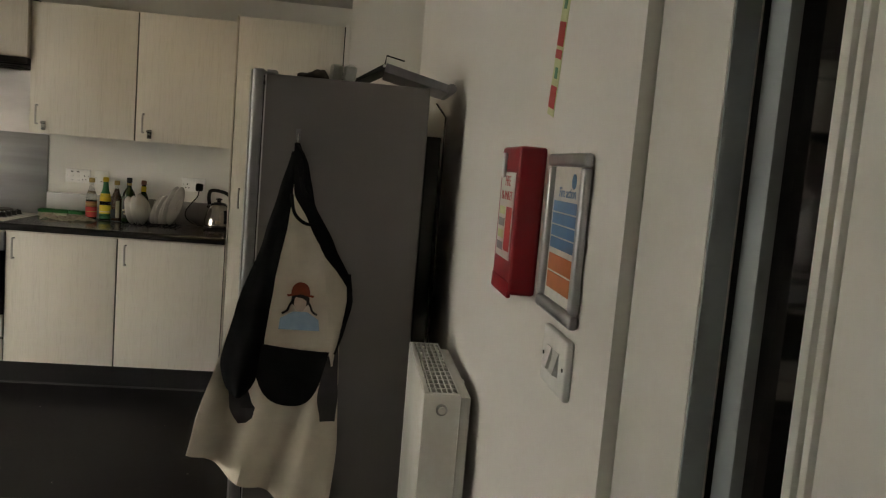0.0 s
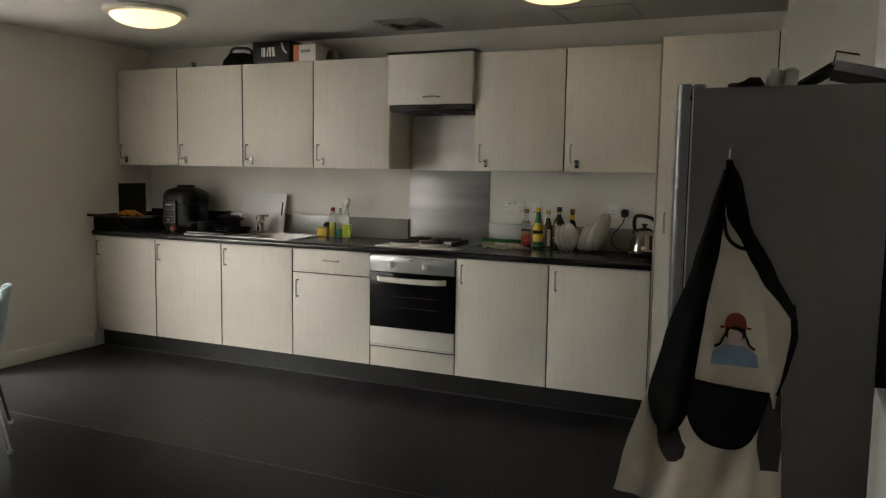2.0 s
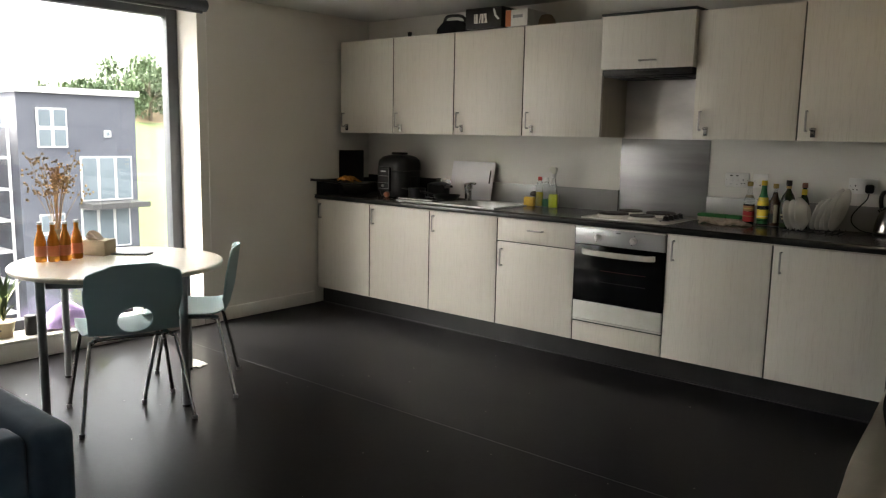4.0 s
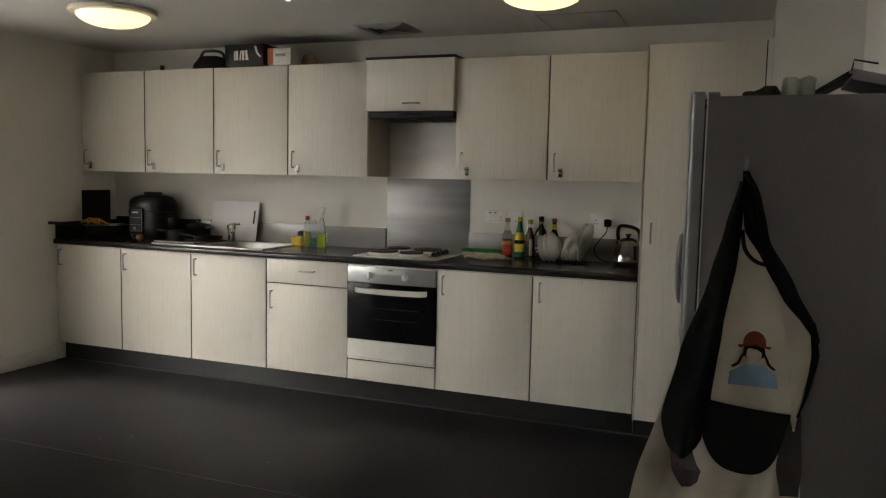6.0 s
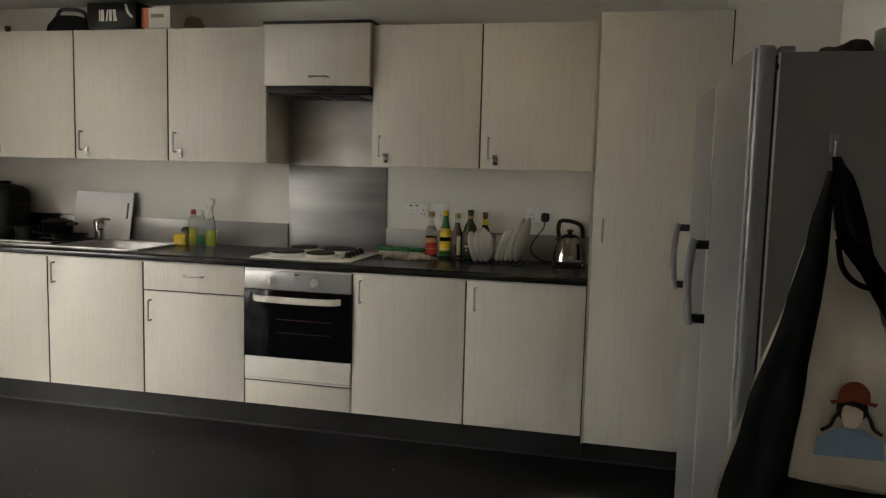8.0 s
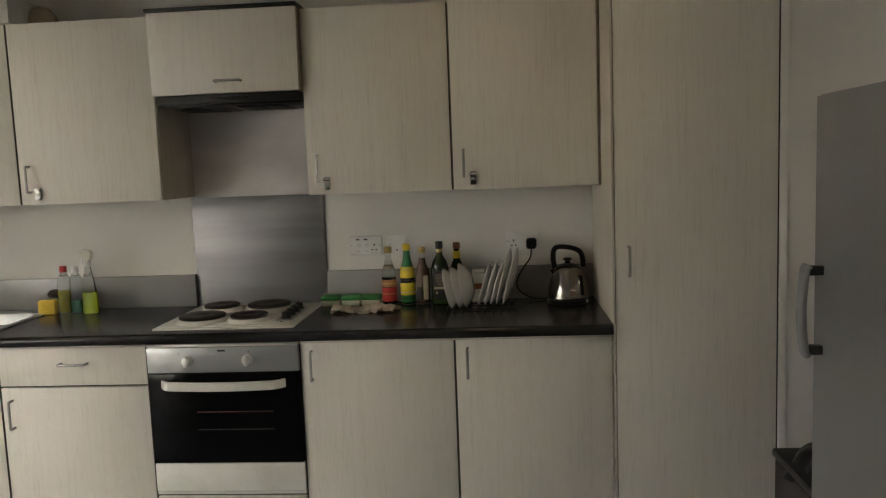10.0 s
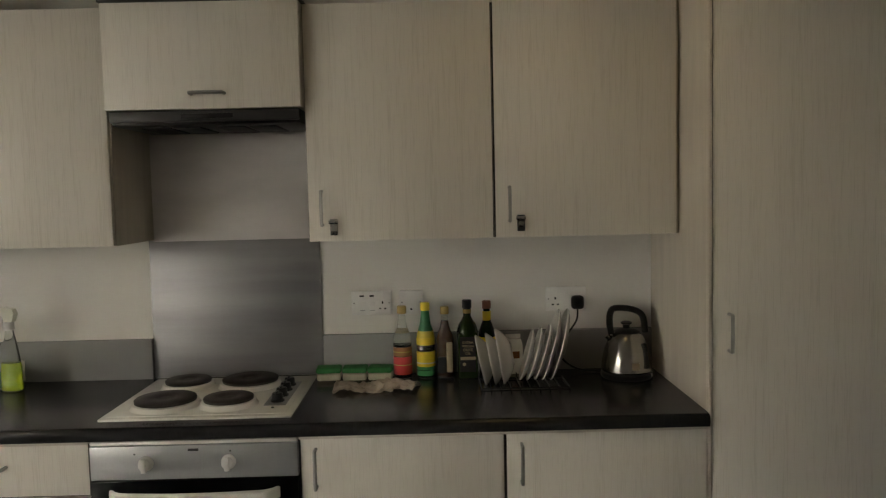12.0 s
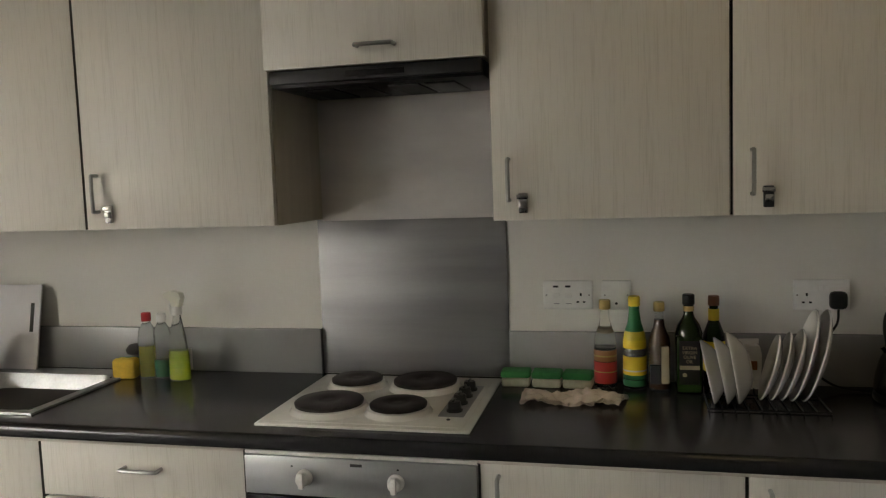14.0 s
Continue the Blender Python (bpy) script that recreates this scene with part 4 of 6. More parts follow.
part("red_block", mesh_box(-0.0476, -0.0473, 0.024, 0.072, 0.070, 0.146), M_REDPAPER, lab)
for i in range(4):
    part("picture", mesh_box(-0.0476, -0.0473, 0.080, 0.132, 0.068 + i * 0.021, 0.082 + i * 0.021), M_LIME if i % 2 else M_GREY, lab)
part("pull_tab", mesh_box(-0.052, -0.0465, 0.105, 0.125, 0.196, 0.240, 0.002), M_PLASTIC, blanket, "white pull tab")

notice = thing("notice_frame", "silver snap frame holding a blue and orange fire action notice", "notice", (XR, -3.475, 1.207))
NW, NH = 0.20, 0.240
for nm, a in (("frame_bar", (0, NW, 0, 0.019)), ("frame_bar", (0, NW, NH - 0.019, NH)), ("frame_bar", (0, 0.019, 0.0195, NH - 0.0195)), ("frame_bar", (NW - 0.019, NW, 0.0195, NH - 0.0195))):
    part(nm, mesh_box(-0.015, -0.001, a[0], a[1], a[2], a[3], 0.005, 3), M_ALU, notice)
sheet_ = part("notice_sheet", mesh_box(-0.006, -0.0012, 0.020, NW - 0.020, 0.020, NH - 0.020), M_PAPER, notice, "printed notice")
lettering("lettering", "Fire action", 0.021, M_BLUE, sheet_, pose(-0.0066, 0.10, 0.176, 0, 0, -90))
part("emblem", lathe(bmesh.new(), [(0.011, 0), (0.011, 0.0006)], (-0.0061, 0.07, 0.200), 18, pose(0, 0, 0, 0, -90, 0)), M_BLUE, sheet_)
for i in range(4):
    part("blue_block", mesh_box(-0.0068, -0.0061, 0.030, NW - 0.030, 0.098 + i * 0.0185, 0.114 + i * 0.0185), M_BLUE, sheet_)
for i in range(2):
    part("orange_block", mesh_box(-0.0068, -0.0061, 0.030, NW - 0.030, 0.036 + i * 0.028, 0.061 + i * 0.028), M_ORANGE, sheet_)

strip = thing("safety_strip", "pale green and red warning strip stuck on the wall", "sticker", (XR, -3.20, 1.512))
tilt = pose(0, 0, 0, 12, 0, 0)
part("backing", mesh_box(-0.0012, -0.0002, -0.022, 0.022, 0.0, 0.40), M_LIME, strip, at=tilt)
for z0, z1 in ((0.012, 0.048), (0.092, 0.106), (0.112, 0.150), (0.205, 0.219), (0.224, 0.238), (0.262, 0.300), (0.305, 0.345), (0.362, 0.392)):
    part("red_block", mesh_box(-0.0019, -0.0013, -0.020, 0.020, z0, z1), M_REDPAPER, strip, at=tilt)
for z in (0.060, 0.170):
    part("pictogram", mesh_box(-0.0019, -0.0013, -0.010, 0.008, z, z + 0.018), M_GREEN, strip, at=tilt)

sw_ = thing("wall_switch", "white plastic double switch plate on the wall", "switch", (XR, -3.467, 1.104))
part("plate", mesh_box(-0.011, 0, 0, 0.132, 0, 0.086, 0.004, 3), M_PLASTIC, sw_)
for y in (0.034, 0.074):
    part("rocker", prism(bmesh.new(), [(-0.0112, 0.026), (-0.0195, 0.030), (-0.0125, 0.060), (-0.0112, 0.060)], 0.024, Matrix.Translation((0, y, 0))), M_PLASTIC, sw_)
for y in (0.012, 0.120):
    part("screw", lathe(bmesh.new(), [(0.003, 0), (0.003, 0.001)], (-0.0112, y, 0.043), 10, pose(0, 0, 0, 0, -90, 0)), M_DKGREY, sw_)

# ---------------------------------------------------------------- apron on the fridge side
AY = -2.141
apron = thing("hanging_apron", "cream cotton apron with black sleeves and pocket hanging on a hook", "apron", (0, AY, 0))
part("hook", tube(bmesh.new(), smooth_line([(2.310, 0.003, 1.478), (2.310, -0.004, 1.47), (2.310, -0.006, 1.445), (2.310, -0.020, 1.435), (2.310, -0.028, 1.448)], 4), 0.0028, 8), M_CHROME, apron, "small clear hook")
part("hook_plate", mesh_box(2.303, 2.317, -0.0015, 0.0045, 1.455, 1.488, 0.001), M_GREY, apron)


def edge_at(pts, z):
    """x on a line of (z, x) pairs, which fall in z."""
    for (z0, x0), (z1, x1) in zip(pts, pts[1:]):
        if z >= z1:
            t = min(max((z0 - z) / (z0 - z1), 0), 1)
            t = t * t * (3 - 2 * t) * 0.4 + t * 0.6
            return x0 + (x1 - x0) * t
    return pts[-1][1]


def cloth(left, right, ztop, zbot, depth, folds, amp, nu=22, nv=34, thick=0.004, puff=0.0, slant=0.0):
    def f(u, v):
        z = ztop + (zbot - ztop) * v
        a, b = edge_at(left, z), edge_at(right, z)
        x = a + (b - a) * u
        y = -depth * (0.25 + 0.75 * min(1, v * 1.6)) - amp * v * math.sin(folds * math.pi * u + 2.2 * v) - puff * math.sin(math.pi * u) * (0.3 + 0.7 * v)
        y -= 0.008 * noise.noise(Vector((x * 14, z * 9, 1.7))) + 0.004 * noise.noise(Vector((x * 40, z * 22, 4.1)))
        return (x, y, z + slant * v * (u - 0.5))
    return sheet(bmesh.new(), f, nu, nv, thick)


part("skirt", cloth([(1.40, 2.300), (1.17, 2.247), (0.96, 2.188), (0.80, 2.142), (0.50, 2.066), (0.30, 2.03)], [(1.40, 2.305), (1.30, 2.315), (1.10, 2.40), (0.90, 2.47), (0.62, 2.485), (0.30, 2.46)], 1.40, 0.40, 0.045, 5, 0.034,
                    30, 44, slant=-0.22), M_CREAM, apron, "cream cotton skirt")
part("bib", cloth([(1.40, 2.300), (1.29, 2.300), (1.07, 2.278), (0.86, 2.255)], [(1.40, 2.312), (1.30, 2.335), (1.215, 2.385), (1.05, 2.420), (0.86, 2.445)], 1.31, 0.85, 0.075, 2, 0.008, 20, 24), M_CREAM, apron, "cream cotton bib")
part("side_panel", cloth([(1.15, 2.398), (1.0, 2.415), (0.86, 2.438), (0.80, 2.452)], [(1.15, 2.402), (1.06, 2.480), (0.97, 2.486), (0.90, 2.470), (0.80, 2.456)], 1.15, 0.80, 0.068, 1.5, 0.006, 10, 16), M_CREAM, apron)
part("sleeve", cloth([(1.42, 2.300), (1.30, 2.270), (1.17, 2.238), (0.96, 2.172), (0.80, 2.135), (0.735, 2.150), (0.705, 2.175)],
                     [(1.42, 2.310), (1.29, 2.303), (1.07, 2.284), (0.865, 2.262), (0.74, 2.232), (0.705, 2.205)], 1.42, 0.705, 0.075, 3, 0.008, 18, 34, puff=0.035), M_BLKCLOTH, apron, "black cotton sleeve")
part("sleeve_lining", cloth([(0.74, 2.150), (0.66, 2.165), (0.60, 2.20)], [(0.74, 2.245), (0.66, 2.248), (0.60, 2.225)], 0.74, 0.615, 0.068, 1, 0.004, 8, 8), M_GREYCLOTH, apron, "grey cuff patch")
part("strap", cloth([(1.445, 2.302), (1.38, 2.306), (1.30, 2.312), (1.22, 2.362), (1.14, 2.405), (1.06, 2.468), (1.03, 2.493)], [(1.445, 2.318), (1.38, 2.350), (1.28, 2.372), (1.16, 2.440), (1.06, 2.493), (1.03, 2.500)], 1.445, 1.03, 0.082, 1, 0.004, 10, 22), M_BLKCLOTH, apron, "black cotton strap")
part("side_binding", cloth([(1.07, 2.474), (1.00, 2.486), (0.90, 2.472), (0.84, 2.458)], [(1.07, 2.492), (0.99, 2.503), (0.90, 2.482), (0.84, 2.460)], 1.07, 0.84, 0.082, 1, 0.003, 6, 12), M_BLKCLOTH, apron, "black edge binding")
part("neck_loop", tube(bmesh.new(), smooth_line([(2.308, -0.03, 1.44), (2.335, -0.04, 1.40), (2.345, -0.055, 1.33), (2.360, -0.06, 1.30), (2.340, -0.06, 1.31), (2.322, -0.05, 1.38)], 6), 0.006, 8), M_BLKCLOTH, apron, "black neck tape")
part("neck_piping", tube(bmesh.new(), smooth_line([(2.308, -0.083, 1.30), (2.318, -0.088, 1.25), (2.345, -0.090, 1.222), (2.385, -0.088, 1.213)], 6), 0.005, 8), M_BLKCLOTH, apron, "black piping")


def pocket(u, v):
    z = 0.862 - 0.015 * u + (-0.165 + 0.05 * (2 * u - 1) ** 4 + 0.02 * (2 * u - 1) ** 2) * v
    x = 2.252 + 0.192 * u - 0.022 * v + 0.010 * v * (1 - u)
    return (x, -0.093 - 0.012 * math.sin(math.pi * u) - 0.012 * v, z)


part("pocket", sheet(bmesh.new(), pocket, 20, 12, 0.004), M_BLKCLOTH, apron, "black cotton pocket")
part("side_patch", cloth([(0.90, 2.435), (0.80, 2.43), (0.70, 2.418), (0.64, 2.43)], [(0.90, 2.468), (0.80, 2.472), (0.70, 2.478), (0.64, 2.474)], 0.90, 0.635, 0.078, 1, 0.004, 8, 14), M_GREYCLOTH, apron, "dark grey patch")
M_HAT = mat("rust_print", (0.26, 0.055, 0.022), 0.9, scale=30)
M_SKIN = mat("pale_print", (0.62, 0.50, 0.40), 0.9, scale=30)
M_HAIR = mat("dark_print", (0.02, 0.015, 0.013), 0.9, scale=30)
M_SHIRT = mat("light_blue_print", (0.26, 0.38, 0.50), 0.9, col2=(0.22, 0.33, 0.45), scale=40)
PX, PZ = 2.352, 0.985
print_ = part("printed_picture", prism(bmesh.new(), [(PX - 0.058, PZ - 0.078), (PX - 0.055, PZ - 0.045), (PX - 0.020, PZ - 0.024), (PX + 0.022, PZ - 0.024), (PX + 0.055, PZ - 0.045), (PX + 0.060, PZ - 0.078)], 0.0015,
              Matrix.Translation((0, -0.0885, 0))), M_SHIRT, apron, "small printed picture in blue and rust")
part("hair_shape", prism(bmesh.new(), oval(PX, PZ + 0.012, 0.026, 0.026), 0.0015, Matrix.Translation((0, -0.0895, 0))), M_HAIR, print_)
part("pale_shape", prism(bmesh.new(), oval(PX, PZ + 0.003, 0.018, 0.026), 0.0015, Matrix.Translation((0, -0.0915, 0))), M_SKIN, print_)
part("fringe_shape", prism(bmesh.new(), [(PX - 0.024, PZ + 0.008), (PX - 0.012, PZ + 0.020), (PX + 0.006, PZ + 0.017), (PX + 0.024, PZ + 0.006), (PX + 0.020, PZ + 0.036), (PX - 0.020, PZ + 0.036)], 0.0015, Matrix.Translation((0, -0.0935, 0))), M_HAIR, print_)
crown_line = [(PX + 0.027 * math.cos(q), PZ + 0.028 + 0.036 * math.sin(q) ** 0.8) for q in [i * math.pi / 12 for i in range(13)]]
part("hat_shape", prism(bmesh.new(), [(PX + 0.036, PZ + 0.020), (PX + 0.039, PZ + 0.027), *crown_line, (PX - 0.039, PZ + 0.027), (PX - 0.036, PZ + 0.020), (PX, PZ + 0.029)], 0.0015,
     Matrix.Translation((0, -0.0955, 0))), M_HAT, print_)
for s in (-1, 1):
    line = smooth_line([(PX + s * 0.020, -0.0935, PZ + 0.012), (PX + s * 0.030, -0.0935, PZ - 0.006), (PX + s * 0.036, -0.0935, PZ - 0.020), (PX + s * 0.050, -0.0935, PZ - 0.030)], 4)
    part("braid_shape", tube(bmesh.new(), line, 0.0034, 6), M_HAIR, print_)

# ---------------------------------------------------------------- on top of the fridges
FT = 1.641
tray = thing("folding_tray", "grey folding plastic tray propped open on the fridge", "tray", (2.55, -1.88, FT))
part("short_leaf", prism(bmesh.new(), [(-0.115, 0.002), (-0.100, 0.002), (0.004, 0.060), (-0.004, 0.072)], 0.26, Matrix.Translation((0, -0.13, 0))), M_DKGREY, tray, "dark short leaf")
part("long_leaf", prism(bmesh.new(), [(0.0, 0.050), (0.006, 0.076), (0.212, 0.026), (0.206, 0.002)], 0.26, Matrix.Translation((0, -0.13, 0))), M_LILAC, tray, "lilac grey long leaf")
part("end_roll", tube(bmesh.new(), [(0.215, -0.13, 0.016), (0.215, 0.13, 0.016)], 0.016, 12), M_GREY, tray)
part("hinge_pin", tube(bmesh.new(), [(-0.002, -0.135, 0.066), (-0.002, 0.135, 0.066)], 0.005, 8), M_CHROME, tray)
part("catch", tube(bmesh.new(), [(0.0, -0.132, 0.070), (0.004, -0.134, 0.098), (0.060, -0.134, 0.086)], 0.0025, 6), M_BLACK, tray)
def glove(u, v):
    x = -0.045 + 0.092 * u
    a = 2 * math.pi * v
    r = 0.004 + 0.012 * u ** 0.7 * (1 - max(0, u - 0.86) * 5.5)
    return (x, 2.2 * r * math.cos(a), 0.001 + r * (1 + math.sin(a)) + 0.003 * math.sin(9 * u + a) + 0.004 * noise.noise(Vector((x * 60, a, 3))))


solo("oven_glove", sheet(bmesh.new(), glove, 16, 18, 0.001), mat("brown_grey_quilt", (0.085, 0.07, 0.058), 0.9, col2=(0.04, 0.034, 0.03), scale=45, bump=0.003), "dark brown crumpled oven glove lying on the fridge", "oven glove", (2.335, -2.06, FT), 0)
bm = bmesh.new()
for i, (dx, dz, s) in enumerate(((0, 0.0, 0.78), (0.040, 0.0, 0.74))):
    lathe(bm, [(0.022 * s, 0.0), (0.027 * s, 0.012), (0.022 * s, 0.030), (0.026 * s, 0.045), (0.015 * s, 0.052)], (dx, 0, dz), 9)
for v in bm.verts:
    v.co += Vector((noise.noise(v.co * 60), noise.noise(v.co * 60 + Vector((3, 1, 0))), 0.6 * noise.noise(v.co * 60 + Vector((0, 7, 2))))) * 0.008 * min(1, v.co.z / 0.01)
solo("plastic_bag", bm, mat("milky_plastic", (0.58, 0.62, 0.54), 0.35, trans=0.3, scale=20), "crumpled clear plastic bag on the fridge", "bag", (2.405, -2.06, FT))

# ---------------------------------------------------------------- bins in the corner
def bin_(name, label, x, y, w, d, h, body, lidmat, bag):
    b = thing(name, label, "bin", (x, y, 0))
    part("body", box(bmesh.new(), -w / 2, w / 2, -d / 2, d / 2, 0.0, h, 0.02, 3), body, b)
    part("rim", box(bmesh.new(), -w / 2 - 0.008, w / 2 + 0.008, -d / 2 - 0.008, d / 2 + 0.008, h + 0.0005, h + 0.03, 0.01, 2), lidmat, b)
    if bag:
        def g(u, v):
            a = 2 * math.pi * u
            k = 1.0 + 0.05 * math.sin(9 * a) + 0.04 * math.sin(5 * a + 1)
            return (k * (w / 2 + 0.012 - 0.10 * v) * math.cos(a), k * (d / 2 + 0.012 - 0.10 * v) * math.sin(a), h - 0.02 + 0.10 * math.sin(math.pi * 0.62 * v))
        part("bin_bag", sheet(bmesh.new(), g, 48, 8, 0.002), M_BAG, b, "black bin liner")


M_BAG = mat("black_bin_bag", (0.012, 0.012, 0.013), 0.3, scale=22, bump=0.004)
M_NAVY = mat("navy_plastic", (0.008, 0.014, 0.085), 0.4, scale=9)
bin_("waste_bin", "grey waste bin with a black liner beside the fridge", 2.42, -0.42, 0.30, 0.32, 0.50, M_DKGREY, M_DKGREY, True)
bin_("recycling_bin", "tall navy blue recycling bin in the corner", 2.712, -0.20, 0.15, 0.34, 0.90, M_NAVY, M_NAVY, False)

# ---------------------------------------------------------------- on the wall cabinets
ct = ZW1 + 0.001
bag = thing("black_bag", "black zipped bag lying on the wall cabinets", "bag", (-1.26, 0.36, ct))
part("body", prism(bmesh.new(), [(-0.14, 0.0), (-0.13, 0.035), (-0.085, 0.075), (-0.05, 0.088), (0.06, 0.085), (0.115, 0.072), (0.13, 0.03), (0.13, 0.0)], 0.20, Matrix.Translation((0, -0.10, 0))), M_BLKCLOTH, bag)
part("handle", tube(bmesh.new(), smooth_line([(-0.085, -0.08, 0.072), (-0.060, -0.085, 0.110), (-0.03, -0.085, 0.122), (0.06, -0.085, 0.118), (0.105, -0.08, 0.10), (0.12, -0.08, 0.065)], 6), 0.011, 8), M_BLACK, bag)
blk = thing("black_carton", "black cardboard carton with white printing", "box", (-0.915, 0.33, ct))
part("carton", mesh_box(-0.155, 0.155, -0.14, 0.14, 0, 0.135, 0.002), M_BLACK, blk)
for x, w, lean in ((-0.078, 0.008, 0.0), (-0.066, 0.020, 0.0), (-0.036, 0.010, 0.010), (-0.014, 0.018, 0.0), (0.012, 0.007, 0.012), (0.020, 0.018, -0.012)):
    part("print_bar", prism(bmesh.new(), [(x, 0.035), (x + w, 0.035), (x + w + lean, 0.098), (x + lean, 0.098)], 0.001, Matrix.Translation((0, -0.1412, 0))), M_PAPER, blk)
part("print_swoosh", prism(bmesh.new(), [(0.085, 0.125), (0.10, 0.125), (0.112, 0.085), (0.140, 0.055), (0.128, 0.05), (0.098, 0.078)], 0.001, Matrix.Translation((0, -0.1412, 0))), M_ALU, blk, "pale grey curved mark")
part("lid_flap", mesh_box(-0.157, 0.157, -0.143, 0.142, 0.1352, 0.139, 0.001), M_DKGREY, blk)
wbx = thing("white_carton", "white and orange cardboard carton", "box", (-0.655, 0.34, ct))
part("carton", mesh_box(-0.09, 0.09, -0.12, 0.12, 0, 0.110, 0.002), M_PAPER, wbx)
part("orange_panel", mesh_box(-0.0905, -0.045, -0.1212, -0.1202, 0.0, 0.109), M_ORANGE, wbx)
part("print_bar", mesh_box(-0.03, 0.05, -0.1212, -0.1202, 0.055, 0.075), M_GREY, wbx)
solo("crumpled_bag", lathe(bmesh.new(), [(0.05, 0), (0.07, 0.02), (0.06, 0.05), (0.035, 0.085), (0.01, 0.09)], n=9, sy=0.8), mat("brown_paper", (0.34, 0.26, 0.17), 0.8, scale=18, bump=0.003),
     "crumpled brown paper bag on the cabinets", "bag", (-0.53, 0.40, ct), 20)
solo("small_cup", lathe(bmesh.new(), [(0.014, 0), (0.018, 0.04), (0.017, 0.042)], n=14), M_DKGREY, "small dark pot on the wall cabinet", "pot", (-1.72, 0.32, ct))

# ---------------------------------------------------------------- sockets
def socket_plate(name, x, w, label, cat):
    s = thing(name, label, cat, (x, 0.5995, 1.124), group="wall sockets")
    part("plate", mesh_box(0, w, -0.010, 0, 0, 0.086, 0.003, 3), M_PLASTIC, s)
    for sx in (0.010, w - 0.010):
        part("screw", lathe(bmesh.new(), [(0.0028, 0), (0.0028, 0.0008)], (sx, -0.0102, 0.043), 10, pose(0, 0, 0, 90, 0, 0)), M_NICKEL, s)
    return s


def pins(s, x, z):
    for dx, dz, w, h in ((-0.0028, 0.012, 0.0055, 0.009), (-0.013, -0.008, 0.0075, 0.005), (0.0055, -0.008, 0.0075, 0.005)):
        part("pin_hole", mesh_box(x + dx, x + dx + w, -0.0108, -0.0101, z + dz, z + dz + h), M_BLACK, s)


s1 = socket_plate("usb_socket", 0.697, 0.146, "white double socket with two small charging slots", "socket")
pins(s1, 0.112, 0.028)
for x in (0.030, 0.066):
    part("usb_slot", mesh_box(x, x + 0.016, -0.0108, -0.0101, 0.066, 0.072), M_BLACK, s1)
    part("rocker", mesh_box(x, x + 0.020, -0.013, -0.0101, 0.034, 0.048, 0.001), M_PLASTIC, s1)
    part("print_bar", mesh_box(x + 0.002, x + 0.018, -0.0106, -0.0101, 0.016, 0.018), M_GREY, s1)
s2 = socket_plate("blank_plate", 0.869, 0.086, "white square outlet plate", "socket")
part("cord_outlet", lathe(bmesh.new(), [(0.004, 0), (0.004, 0.001)], (0.043, -0.0102, 0.018), 10, pose(0, 0, 0, 90, 0, 0)), M_BLACK, s2)
s3 = socket_plate("double_socket", 1.397, 0.146, "white double wall socket with one black plug", "socket")
pins(s3, 0.035, 0.028)
part("rocker", mesh_box(0.066, 0.076, -0.013, -0.0101, 0.055, 0.070, 0.001), M_PLASTIC, s3)
part("rocker", mesh_box(0.080, 0.090, -0.013, -0.0101, 0.055, 0.070, 0.001), M_PLASTIC, s3)
plug = thing("power_plug", "black mains plug with cable to the kettle", "plug", (1.397, 0.5995, 1.124))
part("plug_body", mesh_box(0.089, 0.135, -0.044, -0.0104, 0.006, 0.056, 0.013, 3), M_BLACK, plug)
part("cable", tube(bmesh.new(), smooth_line([(0.112, -0.030, 0.006), (0.105, -0.045, -0.03), (0.075, -0.06, -0.07), (0.045, -0.07, -0.12), (0.05, -0.07, -0.165), (0.10, -0.07, -0.200), (0.17, -0.08, -0.2085), (0.21, -0.09, -0.2085)], 6), 0.0034, 8), M_BLACK, plug)

# ---------------------------------------------------------------- bottles and washing-up
CZ = 0.9105
M_SOY = mat("soy_sauce", (0.016, 0.006, 0.003), 0.15, scale=10)
M_YELLOW = mat("yellow_label", (0.80, 0.60, 0.03), 0.5, scale=20)
M_DKGREEN = mat("green_label", (0.015, 0.16, 0.05), 0.45, scale=20)
M_GOLD = mat("gold_cap", (0.42, 0.30, 0.10), 0.35, 0.5, scale=20)
M_BROWNCAP = mat("brown_cap", (0.22, 0.09, 0.04), 0.5, scale=20)
M_OLIVE = mat("olive_bottle_glass", (0.016, 0.032, 0.008), 0.08, col2=(0.012, 0.024, 0.006), scale=5, spec=0.6)
M_TAN = mat("tan_label", (0.40, 0.33, 0.22), 0.6, scale=20)
M_COPPER = mat("copper_label", (0.32, 0.14, 0.05), 0.5, scale=20)
M_BLKLABEL = mat("black_label", (0.008, 0.008, 0.008), 0.5, scale=20)


def band(b, r, z0, z1, material, label, name="label", n=28):
    return part(name, lathe(bmesh.new(), [(r, z0), (r + 0.0006, z0 + 0.001), (r + 0.0006, z1 - 0.001), (r, z1)], n=n), material, b, label)


def sauce(x, y, h, r, glass, cap, label):
    b = thing("sauce_bottle", label, "bottle", (x, y, CZ), group="bottles on the worktop")
    part("glass", lathe(bmesh.new(), [(r * 0.9, 0), (r, 0.006), (r, h * 0.52), (r * 0.92, h * 0.60), (r * 0.52, h * 0.72), (r * 0.40, h * 0.82), (r * 0.40, h * 0.90)], n=28), glass, b)
    part("cap", lathe(bmesh.new(), [(r * 0.50, h * 0.895), (r * 0.52, h * 0.90), (r * 0.52, h * 0.985), (r * 0.46, h)], n=20), cap, b)
    return b


